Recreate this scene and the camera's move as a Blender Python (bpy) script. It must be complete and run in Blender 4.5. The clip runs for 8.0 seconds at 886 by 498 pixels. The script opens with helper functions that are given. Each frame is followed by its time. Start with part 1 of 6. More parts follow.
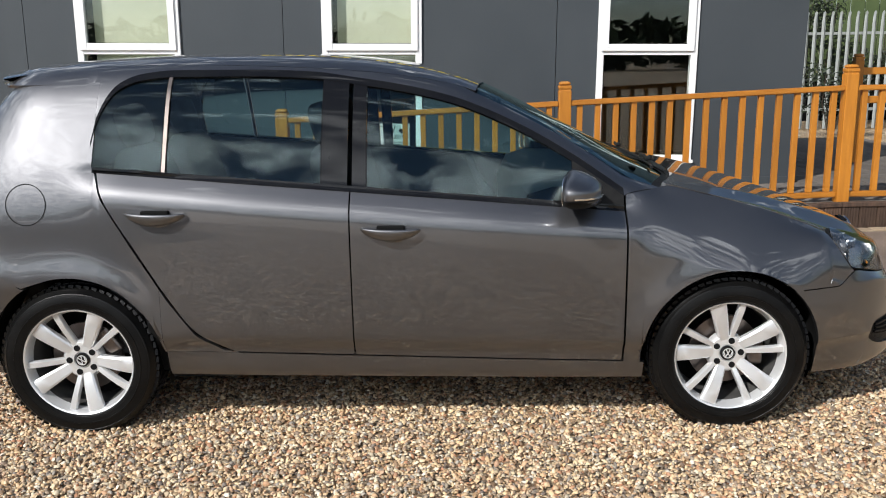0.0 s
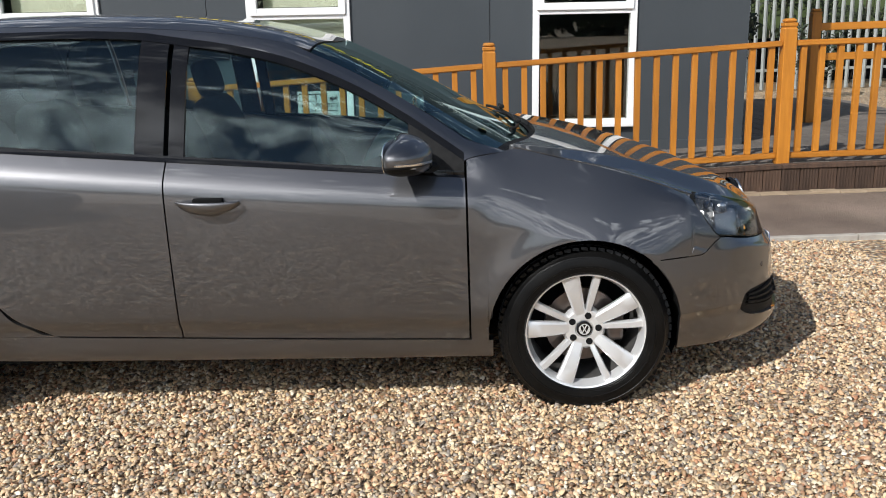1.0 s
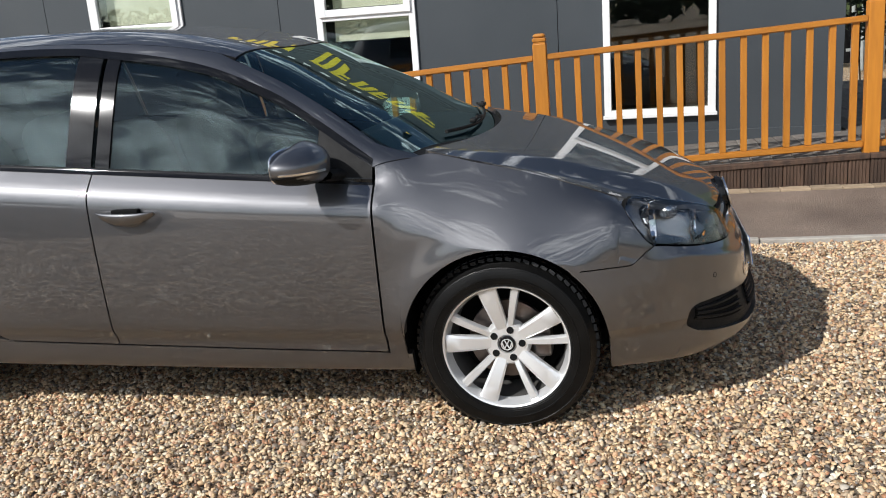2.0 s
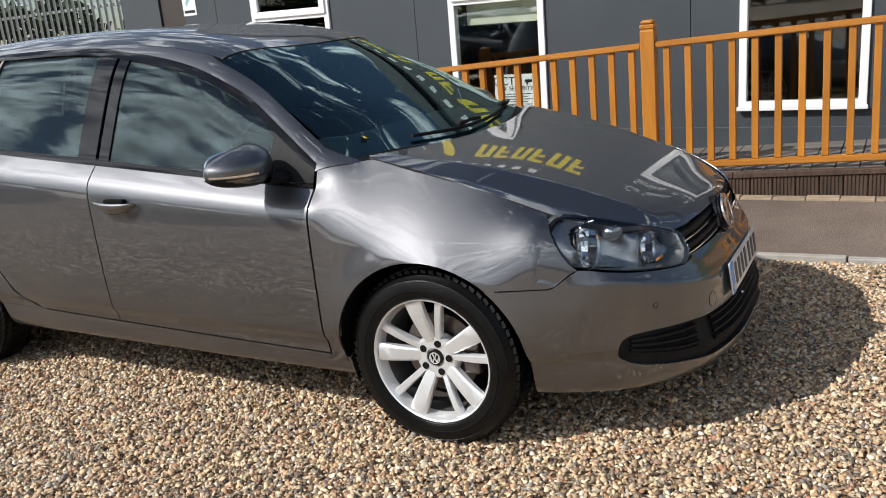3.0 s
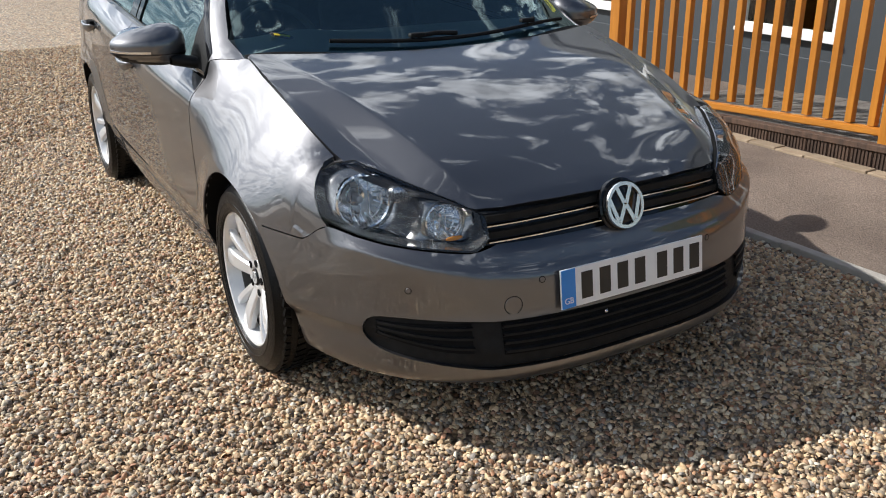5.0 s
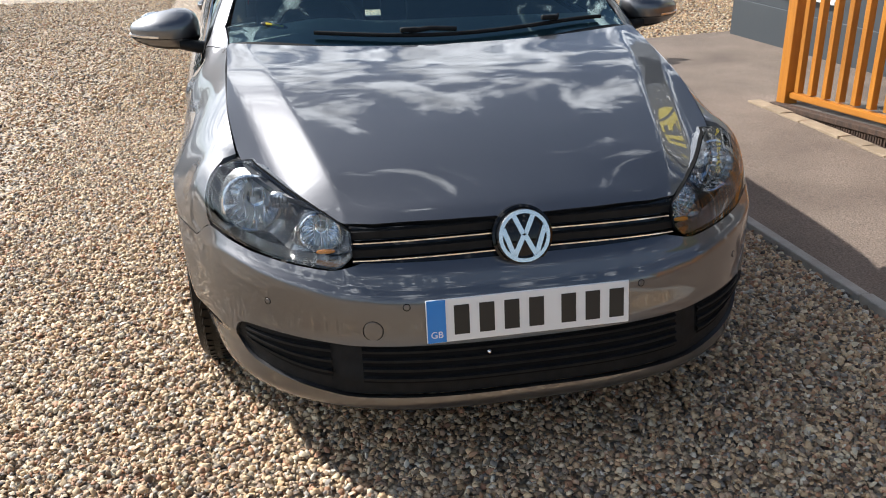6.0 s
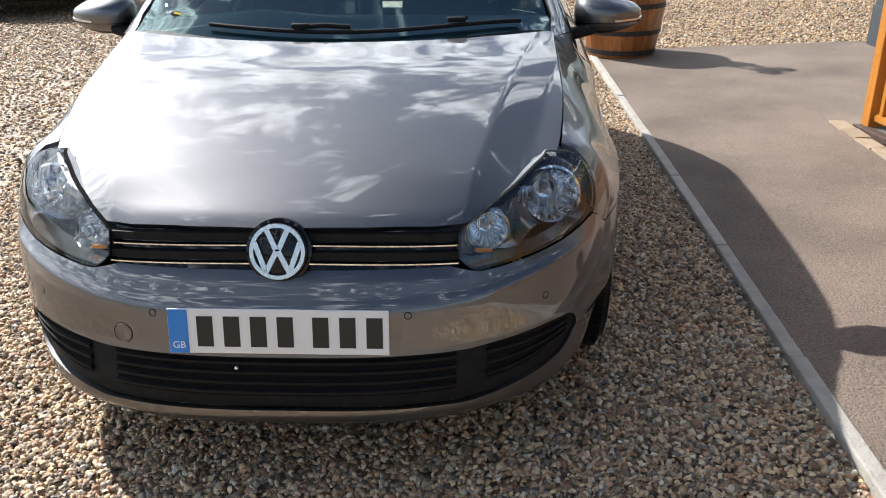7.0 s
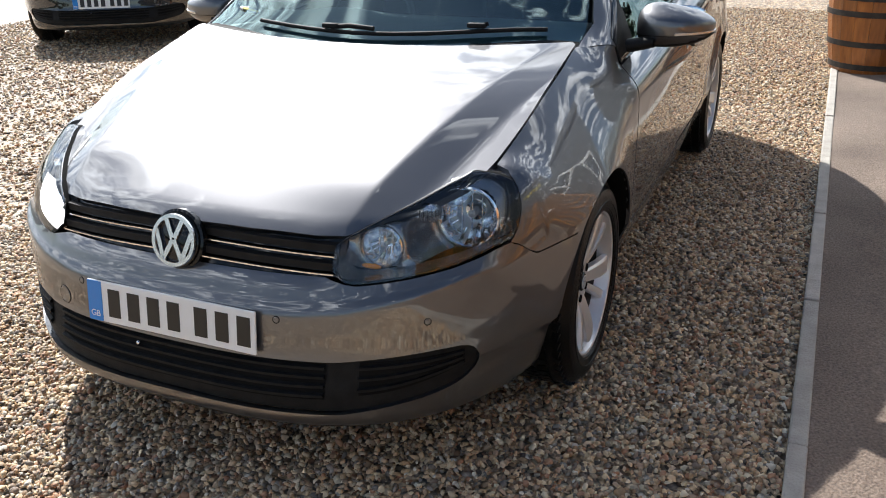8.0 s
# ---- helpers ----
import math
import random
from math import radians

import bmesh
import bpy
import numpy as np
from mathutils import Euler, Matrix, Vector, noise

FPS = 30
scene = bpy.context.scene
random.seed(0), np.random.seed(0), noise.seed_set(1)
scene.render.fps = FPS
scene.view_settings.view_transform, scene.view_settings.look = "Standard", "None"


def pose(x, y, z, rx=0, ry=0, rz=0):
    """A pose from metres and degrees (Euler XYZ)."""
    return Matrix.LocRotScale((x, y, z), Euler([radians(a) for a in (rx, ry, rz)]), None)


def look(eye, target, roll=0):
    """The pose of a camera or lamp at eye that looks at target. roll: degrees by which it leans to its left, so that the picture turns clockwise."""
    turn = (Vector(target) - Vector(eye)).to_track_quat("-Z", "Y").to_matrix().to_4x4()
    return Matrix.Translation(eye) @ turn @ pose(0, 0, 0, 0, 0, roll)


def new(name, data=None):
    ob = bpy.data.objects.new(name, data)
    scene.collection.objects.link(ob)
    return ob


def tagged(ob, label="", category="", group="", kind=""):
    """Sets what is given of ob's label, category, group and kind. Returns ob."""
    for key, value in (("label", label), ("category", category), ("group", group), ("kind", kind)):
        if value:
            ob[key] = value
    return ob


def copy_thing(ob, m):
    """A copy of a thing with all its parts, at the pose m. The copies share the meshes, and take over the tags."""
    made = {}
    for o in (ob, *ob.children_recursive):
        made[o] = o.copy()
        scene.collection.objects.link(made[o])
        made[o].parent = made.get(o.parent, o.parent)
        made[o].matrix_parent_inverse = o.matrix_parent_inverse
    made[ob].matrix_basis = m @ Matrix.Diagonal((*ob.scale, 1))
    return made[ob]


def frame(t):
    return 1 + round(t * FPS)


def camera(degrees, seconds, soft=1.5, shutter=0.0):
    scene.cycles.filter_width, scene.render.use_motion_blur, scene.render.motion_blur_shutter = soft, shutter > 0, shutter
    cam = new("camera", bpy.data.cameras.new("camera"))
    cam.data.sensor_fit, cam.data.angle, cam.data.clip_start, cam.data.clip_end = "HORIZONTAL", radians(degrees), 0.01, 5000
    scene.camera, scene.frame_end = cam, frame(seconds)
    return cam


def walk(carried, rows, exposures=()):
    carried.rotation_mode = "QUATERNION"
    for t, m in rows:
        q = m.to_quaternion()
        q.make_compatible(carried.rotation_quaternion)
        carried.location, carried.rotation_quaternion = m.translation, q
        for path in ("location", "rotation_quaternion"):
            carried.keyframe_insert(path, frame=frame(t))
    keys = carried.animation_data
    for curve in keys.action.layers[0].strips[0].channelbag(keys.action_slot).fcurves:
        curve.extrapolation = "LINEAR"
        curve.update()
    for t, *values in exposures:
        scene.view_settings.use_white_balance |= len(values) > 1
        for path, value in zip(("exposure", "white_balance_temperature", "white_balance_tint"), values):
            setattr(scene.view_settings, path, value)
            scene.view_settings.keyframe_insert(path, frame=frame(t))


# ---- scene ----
# camera and its walk
cam = camera(54.8, 8.0, soft=1.0)
PATH = [
    (0, (0.211, -4.044, 1.456), (0.183, -2.093, 1.018), -0.9),
    (0.5, (0.498, -3.946, 1.413), (0.474, -1.997, 0.967), -1.4),
    (1, (0.848, -3.788, 1.39), (0.802, -1.854, 0.885), -2.1),
    (1.5, (1.29, -3.671, 1.352), (1.132, -1.739, 0.86), -3.4),
    (1.7, (1.461, -3.629, 1.364), (1.19, -1.711, 0.868), -4.1),
    (2.8, (2.471, -3.228, 1.371), (1.626, -1.488, 0.865), -6.1),
    (3, (2.645, -3.137, 1.389), (1.705, -1.449, 0.872), -5.6),
    (3.5, (3.01, -2.782, 1.359), (1.908, -1.229, 0.745), -4.9),
    (4, (3.337, -2.415, 1.352), (2.157, -0.931, 0.717), -4.6),
    (4.5, (3.626, -2.027, 1.389), (2.231, -0.761, 0.716), -2.5),
    (4.7, (3.691, -1.842, 1.367), (2.202, -0.702, 0.672), -1.2),
    (5.8, (3.965, -0.79, 1.424), (2.165, -0.361, 0.664), -1.8),
    (6, (3.961, -0.571, 1.395), (2.147, -0.215, 0.633), -1.1),
    (6.5, (3.944, -0.065, 1.397), (2.105, 0.105, 0.628), -0.5),
    (7, (3.891, 0.458, 1.399), (2.051, 0.382, 0.618), -0.4),
    (7.5, (3.73, 0.919, 1.377), (1.93, 0.562, 0.581), -0.7),
    (8, (3.586, 1.396, 1.414), (1.909, 0.641, 0.626), -1.3),
]
EXPOSURES = [(0.0, -0.05), (4.5, 0.02), (6.0, 0.50), (7.0, 0.64), (8.0, 0.66)]
walk(cam, [(t, look(eye, target, roll)) for t, eye, target, roll in PATH], EXPOSURES)

# world, sun and exposure
SUN_TO = Vector((-0.78, -0.86, 1.0)).normalized()
sun = new("sun", bpy.data.lights.new("sun", "SUN"))
sun.data.energy, sun.data.angle, sun.data.color = 5.0, radians(0.55), (1.0, 0.985, 0.96)
sun.matrix_world = look((-8, -9, 12), Vector((-8, -9, 12)) - SUN_TO)

world = bpy.data.worlds.new("world")
scene.world = world
world.use_nodes = True
wn, wl = world.node_tree.nodes, world.node_tree.links
wn.clear()
sky = wn.new("ShaderNodeTexSky")
sky.sky_type, sky.sun_disc = "NISHITA", False
sky.sun_elevation = math.asin(SUN_TO.z)
sky.sun_rotation = math.atan2(SUN_TO.x, SUN_TO.y)
sky.dust_density, sky.air_density, sky.ozone_density = 0.3, 1.0, 2.5
co = wn.new("ShaderNodeTexCoord")
sep = wn.new("ShaderNodeSeparateXYZ")
wl.new(co.outputs["Generated"], sep.inputs[0])
lift = wn.new("ShaderNodeMath"); lift.operation = "ADD"; lift.inputs[1].default_value = 0.16
wl.new(sep.outputs["Z"], lift.inputs[0])
dx = wn.new("ShaderNodeMath"); dx.operation = "DIVIDE"
dy = wn.new("ShaderNodeMath"); dy.operation = "DIVIDE"
wl.new(sep.outputs["X"], dx.inputs[0]); wl.new(lift.outputs[0], dx.inputs[1])
wl.new(sep.outputs["Y"], dy.inputs[0]); wl.new(lift.outputs[0], dy.inputs[1])
flat = wn.new("ShaderNodeCombineXYZ")
wl.new(dx.outputs[0], flat.inputs["X"]); wl.new(dy.outputs[0], flat.inputs["Y"])
puff = wn.new("ShaderNodeTexNoise")
puff.inputs["Scale"].default_value, puff.inputs["Detail"].default_value = 7.0, 13.0
puff.inputs["Roughness"].default_value, puff.inputs["Distortion"].default_value = 0.62, 0.4
drift = wn.new("ShaderNodeVectorMath"); drift.operation = "ADD"; drift.inputs[1].default_value = (3.7, 1.35, 0.0)
wl.new(flat.outputs[0], drift.inputs[0])
wl.new(drift.outputs[0], puff.inputs["Vector"])
cover = wn.new("ShaderNodeValToRGB")
cover.color_ramp.elements[0].position, cover.color_ramp.elements[1].position = 0.528, 0.62
top = wn.new("ShaderNodeMapRange")
top.interpolation_type = "SMOOTHSTEP"
top.inputs["From Min"].default_value, top.inputs["From Max"].default_value = 0.62, 0.82
top.inputs["To Min"].default_value, top.inputs["To Max"].default_value = 0.0, 0.13
wl.new(sep.outputs["Z"], top.inputs["Value"])
thin = wn.new("ShaderNodeMath"); thin.operation = "SUBTRACT"
wl.new(puff.outputs["Fac"], thin.inputs[0]); wl.new(top.outputs[0], thin.inputs[1])

above = wn.new("ShaderNodeMapRange")
above.inputs["From Min"].default_value, above.inputs["From Max"].default_value = 0.03, 0.20
wl.new(sep.outputs["Z"], above.inputs["Value"])
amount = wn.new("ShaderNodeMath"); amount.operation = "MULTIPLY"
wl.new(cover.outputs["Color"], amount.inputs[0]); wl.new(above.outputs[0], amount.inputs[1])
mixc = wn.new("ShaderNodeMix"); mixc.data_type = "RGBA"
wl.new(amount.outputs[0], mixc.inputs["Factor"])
clear = wn.new("ShaderNodeVectorMath"); clear.operation = "SCALE"; clear.inputs["Scale"].default_value = 1.0
wl.new(sky.outputs["Color"], clear.inputs[0])
wl.new(clear.outputs[0], mixc.inputs["A"])
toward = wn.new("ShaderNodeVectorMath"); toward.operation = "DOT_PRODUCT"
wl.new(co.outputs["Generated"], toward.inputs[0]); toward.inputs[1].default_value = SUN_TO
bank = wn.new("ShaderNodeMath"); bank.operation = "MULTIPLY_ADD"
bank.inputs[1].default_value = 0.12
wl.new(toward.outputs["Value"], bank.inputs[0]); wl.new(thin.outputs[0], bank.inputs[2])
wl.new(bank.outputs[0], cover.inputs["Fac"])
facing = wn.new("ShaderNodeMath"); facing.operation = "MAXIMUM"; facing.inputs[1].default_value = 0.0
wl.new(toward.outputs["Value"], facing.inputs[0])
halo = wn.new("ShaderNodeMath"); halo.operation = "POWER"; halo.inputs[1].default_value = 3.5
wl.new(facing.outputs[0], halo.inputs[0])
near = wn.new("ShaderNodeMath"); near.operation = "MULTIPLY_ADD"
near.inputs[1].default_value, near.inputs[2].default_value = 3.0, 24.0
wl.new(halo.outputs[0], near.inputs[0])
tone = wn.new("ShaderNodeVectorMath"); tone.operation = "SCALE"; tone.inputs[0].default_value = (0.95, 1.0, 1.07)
billow = wn.new("ShaderNodeTexNoise")
billow.inputs["Scale"].default_value, billow.inputs["Detail"].default_value, billow.inputs["Roughness"].default_value = 12.0, 9.0, 0.64
wl.new(drift.outputs[0], billow.inputs["Vector"])
body = wn.new("ShaderNodeMapRange")
body.inputs["From Min"].default_value, body.inputs["From Max"].default_value = 0.36, 0.64
body.inputs["To Min"].default_value, body.inputs["To Max"].default_value = 0.40, 1.30
wl.new(billow.outputs["Fac"], body.inputs["Value"])
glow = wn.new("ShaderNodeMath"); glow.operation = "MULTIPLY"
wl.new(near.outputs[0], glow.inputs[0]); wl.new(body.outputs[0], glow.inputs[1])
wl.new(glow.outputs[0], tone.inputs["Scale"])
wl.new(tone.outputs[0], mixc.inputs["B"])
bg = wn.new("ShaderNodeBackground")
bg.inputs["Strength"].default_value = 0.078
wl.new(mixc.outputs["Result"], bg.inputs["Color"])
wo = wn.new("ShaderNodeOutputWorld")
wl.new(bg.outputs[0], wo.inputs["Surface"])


# materials
def surface(name, a, b=None, scale=8.0, rough=0.6, bump=0.0, bump_scale=60.0, metal=0.0, coat=0.0, island=0.0, per_object=0.0, spec=0.5,
            transmission=0.0, ior=1.5, rough_b=None, speckle=0.0, stretch=(1, 1, 1), detail=6.0, space="Object"):
    """A material whose base colour drifts between a and b, with fine relief."""
    m = bpy.data.materials.new(name)
    m.use_nodes = True
    n, l = m.node_tree.nodes, m.node_tree.links
    p = n["Principled BSDF"]
    p.inputs["Roughness"].default_value, p.inputs["Metallic"].default_value = rough, metal
    p.inputs["Coat Weight"].default_value, p.inputs["Coat Roughness"].default_value = coat, 0.02
    p.inputs["Transmission Weight"].default_value, p.inputs["IOR"].default_value = transmission, ior
    p.inputs["Base Color"].default_value = (*a, 1)
    p.inputs["Specular IOR Level"].default_value = spec
    if b is None:
        return m
    tc = n.new("ShaderNodeTexCoord")
    mp = n.new("ShaderNodeMapping")
    mp.inputs["Scale"].default_value = stretch
    l.new(tc.outputs[space], mp.inputs["Vector"])
    big = n.new("ShaderNodeTexNoise")
    big.inputs["Scale"].default_value, big.inputs["Detail"].default_value = scale, detail
    l.new(mp.outputs[0], big.inputs["Vector"])
    ramp = n.new("ShaderNodeValToRGB")
    ramp.color_ramp.elements[0].position, ramp.color_ramp.elements[1].position = 0.32, 0.68
    ramp.color_ramp.elements[0].color, ramp.color_ramp.elements[1].color = (*a, 1), (*b, 1)
    l.new(big.outputs["Fac"], ramp.inputs["Fac"])
    out = ramp.outputs["Color"]
    if speckle:
        grit = n.new("ShaderNodeTexNoise")
        grit.inputs["Scale"].default_value, grit.inputs["Detail"].default_value = bump_scale, 3.0
        l.new(mp.outputs[0], grit.inputs["Vector"])
        gr = n.new("ShaderNodeMapRange")
        gr.inputs["From Min"].default_value, gr.inputs["From Max"].default_value = 0.3, 0.7
        gr.inputs["To Min"].default_value, gr.inputs["To Max"].default_value = 1 - speckle, 1 + speckle
        l.new(grit.outputs["Fac"], gr.inputs["Value"])
        gs = n.new("ShaderNodeVectorMath"); gs.operation = "SCALE"
        l.new(out, gs.inputs[0]); l.new(gr.outputs[0], gs.inputs["Scale"])
        out = gs.outputs[0]
    if per_object or island:
        info = n.new("ShaderNodeObjectInfo") if per_object else n.new("ShaderNodeNewGeometry")
        socket = info.outputs["Random"] if per_object else info.outputs["Random Per Island"]
        mr = n.new("ShaderNodeMapRange")
        k = per_object or island
        mr.inputs["To Min"].default_value, mr.inputs["To Max"].default_value = 1 - k, 1 + k
        l.new(socket, mr.inputs["Value"])
        mul = n.new("ShaderNodeVectorMath"); mul.operation = "SCALE"
        l.new(out, mul.inputs[0]); l.new(mr.outputs[0], mul.inputs["Scale"])
        out = mul.outputs[0]
    l.new(out, p.inputs["Base Color"])
    if rough_b is not None:
        rr = n.new("ShaderNodeMapRange")
        rr.inputs["To Min"].default_value, rr.inputs["To Max"].default_value = rough, rough_b
        l.new(big.outputs["Fac"], rr.inputs["Value"]); l.new(rr.outputs[0], p.inputs["Roughness"])
    if bump:
        fine = n.new("ShaderNodeTexNoise")
        fine.inputs["Scale"].default_value, fine.inputs["Detail"].default_value = bump_scale, 5.0
        l.new(mp.outputs[0], fine.inputs["Vector"])
        bn = n.new("ShaderNodeBump")
        bn.inputs["Strength"].default_value, bn.inputs["Distance"].default_value = bump, 0.01
        l.new(fine.outputs["Fac"], bn.inputs["Height"]); l.new(bn.outputs[0], p.inputs["Normal"])
    return m


def pebble_material(name, island):
    """Washed river gravel: buff, grey, rust and pale stones."""
    m = bpy.data.materials.new(name)
    m.use_nodes = True
    n, l = m.node_tree.nodes, m.node_tree.links
    p = n["Principled BSDF"]
    p.inputs["Roughness"].default_value = 0.62
    tc = n.new("ShaderNodeTexCoord")
    ramp = n.new("ShaderNodeValToRGB")
    ramp.color_ramp.interpolation = "CARDINAL"
    stops = [(0.0, (0.08, 0.060, 0.046)), (0.10, (0.42, 0.265, 0.14)), (0.22, (0.82, 0.58, 0.335)), (0.36, (0.28, 0.195, 0.135)),
             (0.50, (0.85, 0.645, 0.395)), (0.63, (0.46, 0.225, 0.12)), (0.76, (0.88, 0.72, 0.49)), (0.89, (0.22, 0.175, 0.14)), (1.0, (0.91, 0.81, 0.64))]
    while len(ramp.color_ramp.elements) < len(stops):
        ramp.color_ramp.elements.new(0.5)
    for e, (at, c) in zip(ramp.color_ramp.elements, stops):
        e.position, e.color = at, (*c, 1)
    mott = n.new("ShaderNodeTexNoise")
    mott.inputs["Scale"].default_value, mott.inputs["Detail"].default_value = 70.0, 4.0
    l.new(tc.outputs["Object"], mott.inputs["Vector"])
    if island:
        g = n.new("ShaderNodeNewGeometry")
        l.new(g.outputs["Random Per Island"], ramp.inputs["Fac"])
        col = ramp.outputs["Color"]
        height = mott.outputs["Fac"]
        dist, strength = 0.004, 0.35
    else:
        v = n.new("ShaderNodeTexVoronoi")
        v.inputs["Scale"].default_value = 46.0
        l.new(tc.outputs["Object"], v.inputs["Vector"])
        sx = n.new("ShaderNodeSeparateColor")
        l.new(v.outputs["Color"], sx.inputs[0]); l.new(sx.outputs[0], ramp.inputs["Fac"])
        # Shade between stones is painted in: each cell darkens towards its edge.
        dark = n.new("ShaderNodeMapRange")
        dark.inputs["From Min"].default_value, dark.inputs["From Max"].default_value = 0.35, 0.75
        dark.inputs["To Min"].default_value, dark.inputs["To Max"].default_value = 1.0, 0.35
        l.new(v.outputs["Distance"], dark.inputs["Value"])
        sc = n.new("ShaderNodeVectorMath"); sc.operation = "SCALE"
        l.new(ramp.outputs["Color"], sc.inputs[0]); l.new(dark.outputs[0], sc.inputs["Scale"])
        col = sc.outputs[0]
        inv = n.new("ShaderNodeMath"); inv.operation = "SUBTRACT"; inv.inputs[0].default_value = 1.0
        l.new(v.outputs["Distance"], inv.inputs[1])
        height = inv.outputs[0]
        dist, strength = 0.012, 0.9
    tone = n.new("ShaderNodeMapRange")
    tone.inputs["To Min"].default_value, tone.inputs["To Max"].default_value = (0.66, 1.02) if island else (0.64, 1.06)
    l.new(mott.outputs["Fac"], tone.inputs["Value"])
    sc2 = n.new("ShaderNodeVectorMath"); sc2.operation = "SCALE"
    l.new(col, sc2.inputs[0]); l.new(tone.outputs[0], sc2.inputs["Scale"])
    l.new(sc2.outputs[0], p.inputs["Base Color"])
    bn = n.new("ShaderNodeBump")
    bn.inputs["Strength"].default_value, bn.inputs["Distance"].default_value = strength, dist
    l.new(height, bn.inputs["Height"]); l.new(bn.outputs[0], p.inputs["Normal"])
    return m


def paint_material(name, base, flake):
    """Metallic car paint under a clear coat."""
    m = surface(name, base, tuple(c * 1.12 for c in base), scale=2.0, rough=0.48, metal=1.0, coat=1.0)
    n, l = m.node_tree.nodes, m.node_tree.links
    p = n["Principled BSDF"]
    p.inputs["Coat IOR"].default_value = 1.82
    tc = n.new("ShaderNodeTexCoord")
    v = n.new("ShaderNodeTexVoronoi"); v.inputs["Scale"].default_value = 1500.0
    l.new(tc.outputs["Object"], v.inputs["Vector"])
    nm = n.new("ShaderNodeVectorMath"); nm.operation = "SUBTRACT"; nm.inputs[1].default_value = (0.5, 0.5, 0.5)
    l.new(v.outputs["Color"], nm.inputs[0])
    sc = n.new("ShaderNodeVectorMath"); sc.operation = "SCALE"; sc.inputs["Scale"].default_value = flake
    l.new(nm.outputs[0], sc.inputs[0])
    g = n.new("ShaderNodeNewGeometry")
    add = n.new("ShaderNodeVectorMath"); add.operation = "ADD"
    l.new(g.outputs["Normal"], add.inputs[0]); l.new(sc.outputs[0], add.inputs[1])
    nz = n.new("ShaderNodeVectorMath"); nz.operation = "NORMALIZE"
    l.new(add.outputs[0], nz.inputs[0]); l.new(nz.outputs[0], p.inputs["Normal"])
    return m


def glass_material(name, tint, rough=0.0, ior=1.52):
    m = bpy.data.materials.new(name)
    m.use_nodes = True
    n, l = m.node_tree.nodes, m.node_tree.links
    n.remove(n["Principled BSDF"])
    tr = n.new("ShaderNodeBsdfTransparent"); tr.inputs["Color"].default_value = (*tint, 1)
    gl = n.new("ShaderNodeBsdfGlossy"); gl.inputs["Roughness"].default_value = rough
    gl.inputs["Color"].default_value = (*[0.2 + 0.8 * c / max(tint) for c in tint], 1)
    fr = n.new("ShaderNodeFresnel"); fr.inputs["IOR"].default_value = ior
    mx = n.new("ShaderNodeMixShader")
    l.new(fr.outputs[0], mx.inputs["Fac"]); l.new(tr.outputs[0], mx.inputs[1]); l.new(gl.outputs[0], mx.inputs[2])
    l.new(mx.outputs[0], n["Material Output"].inputs["Surface"])
    return m


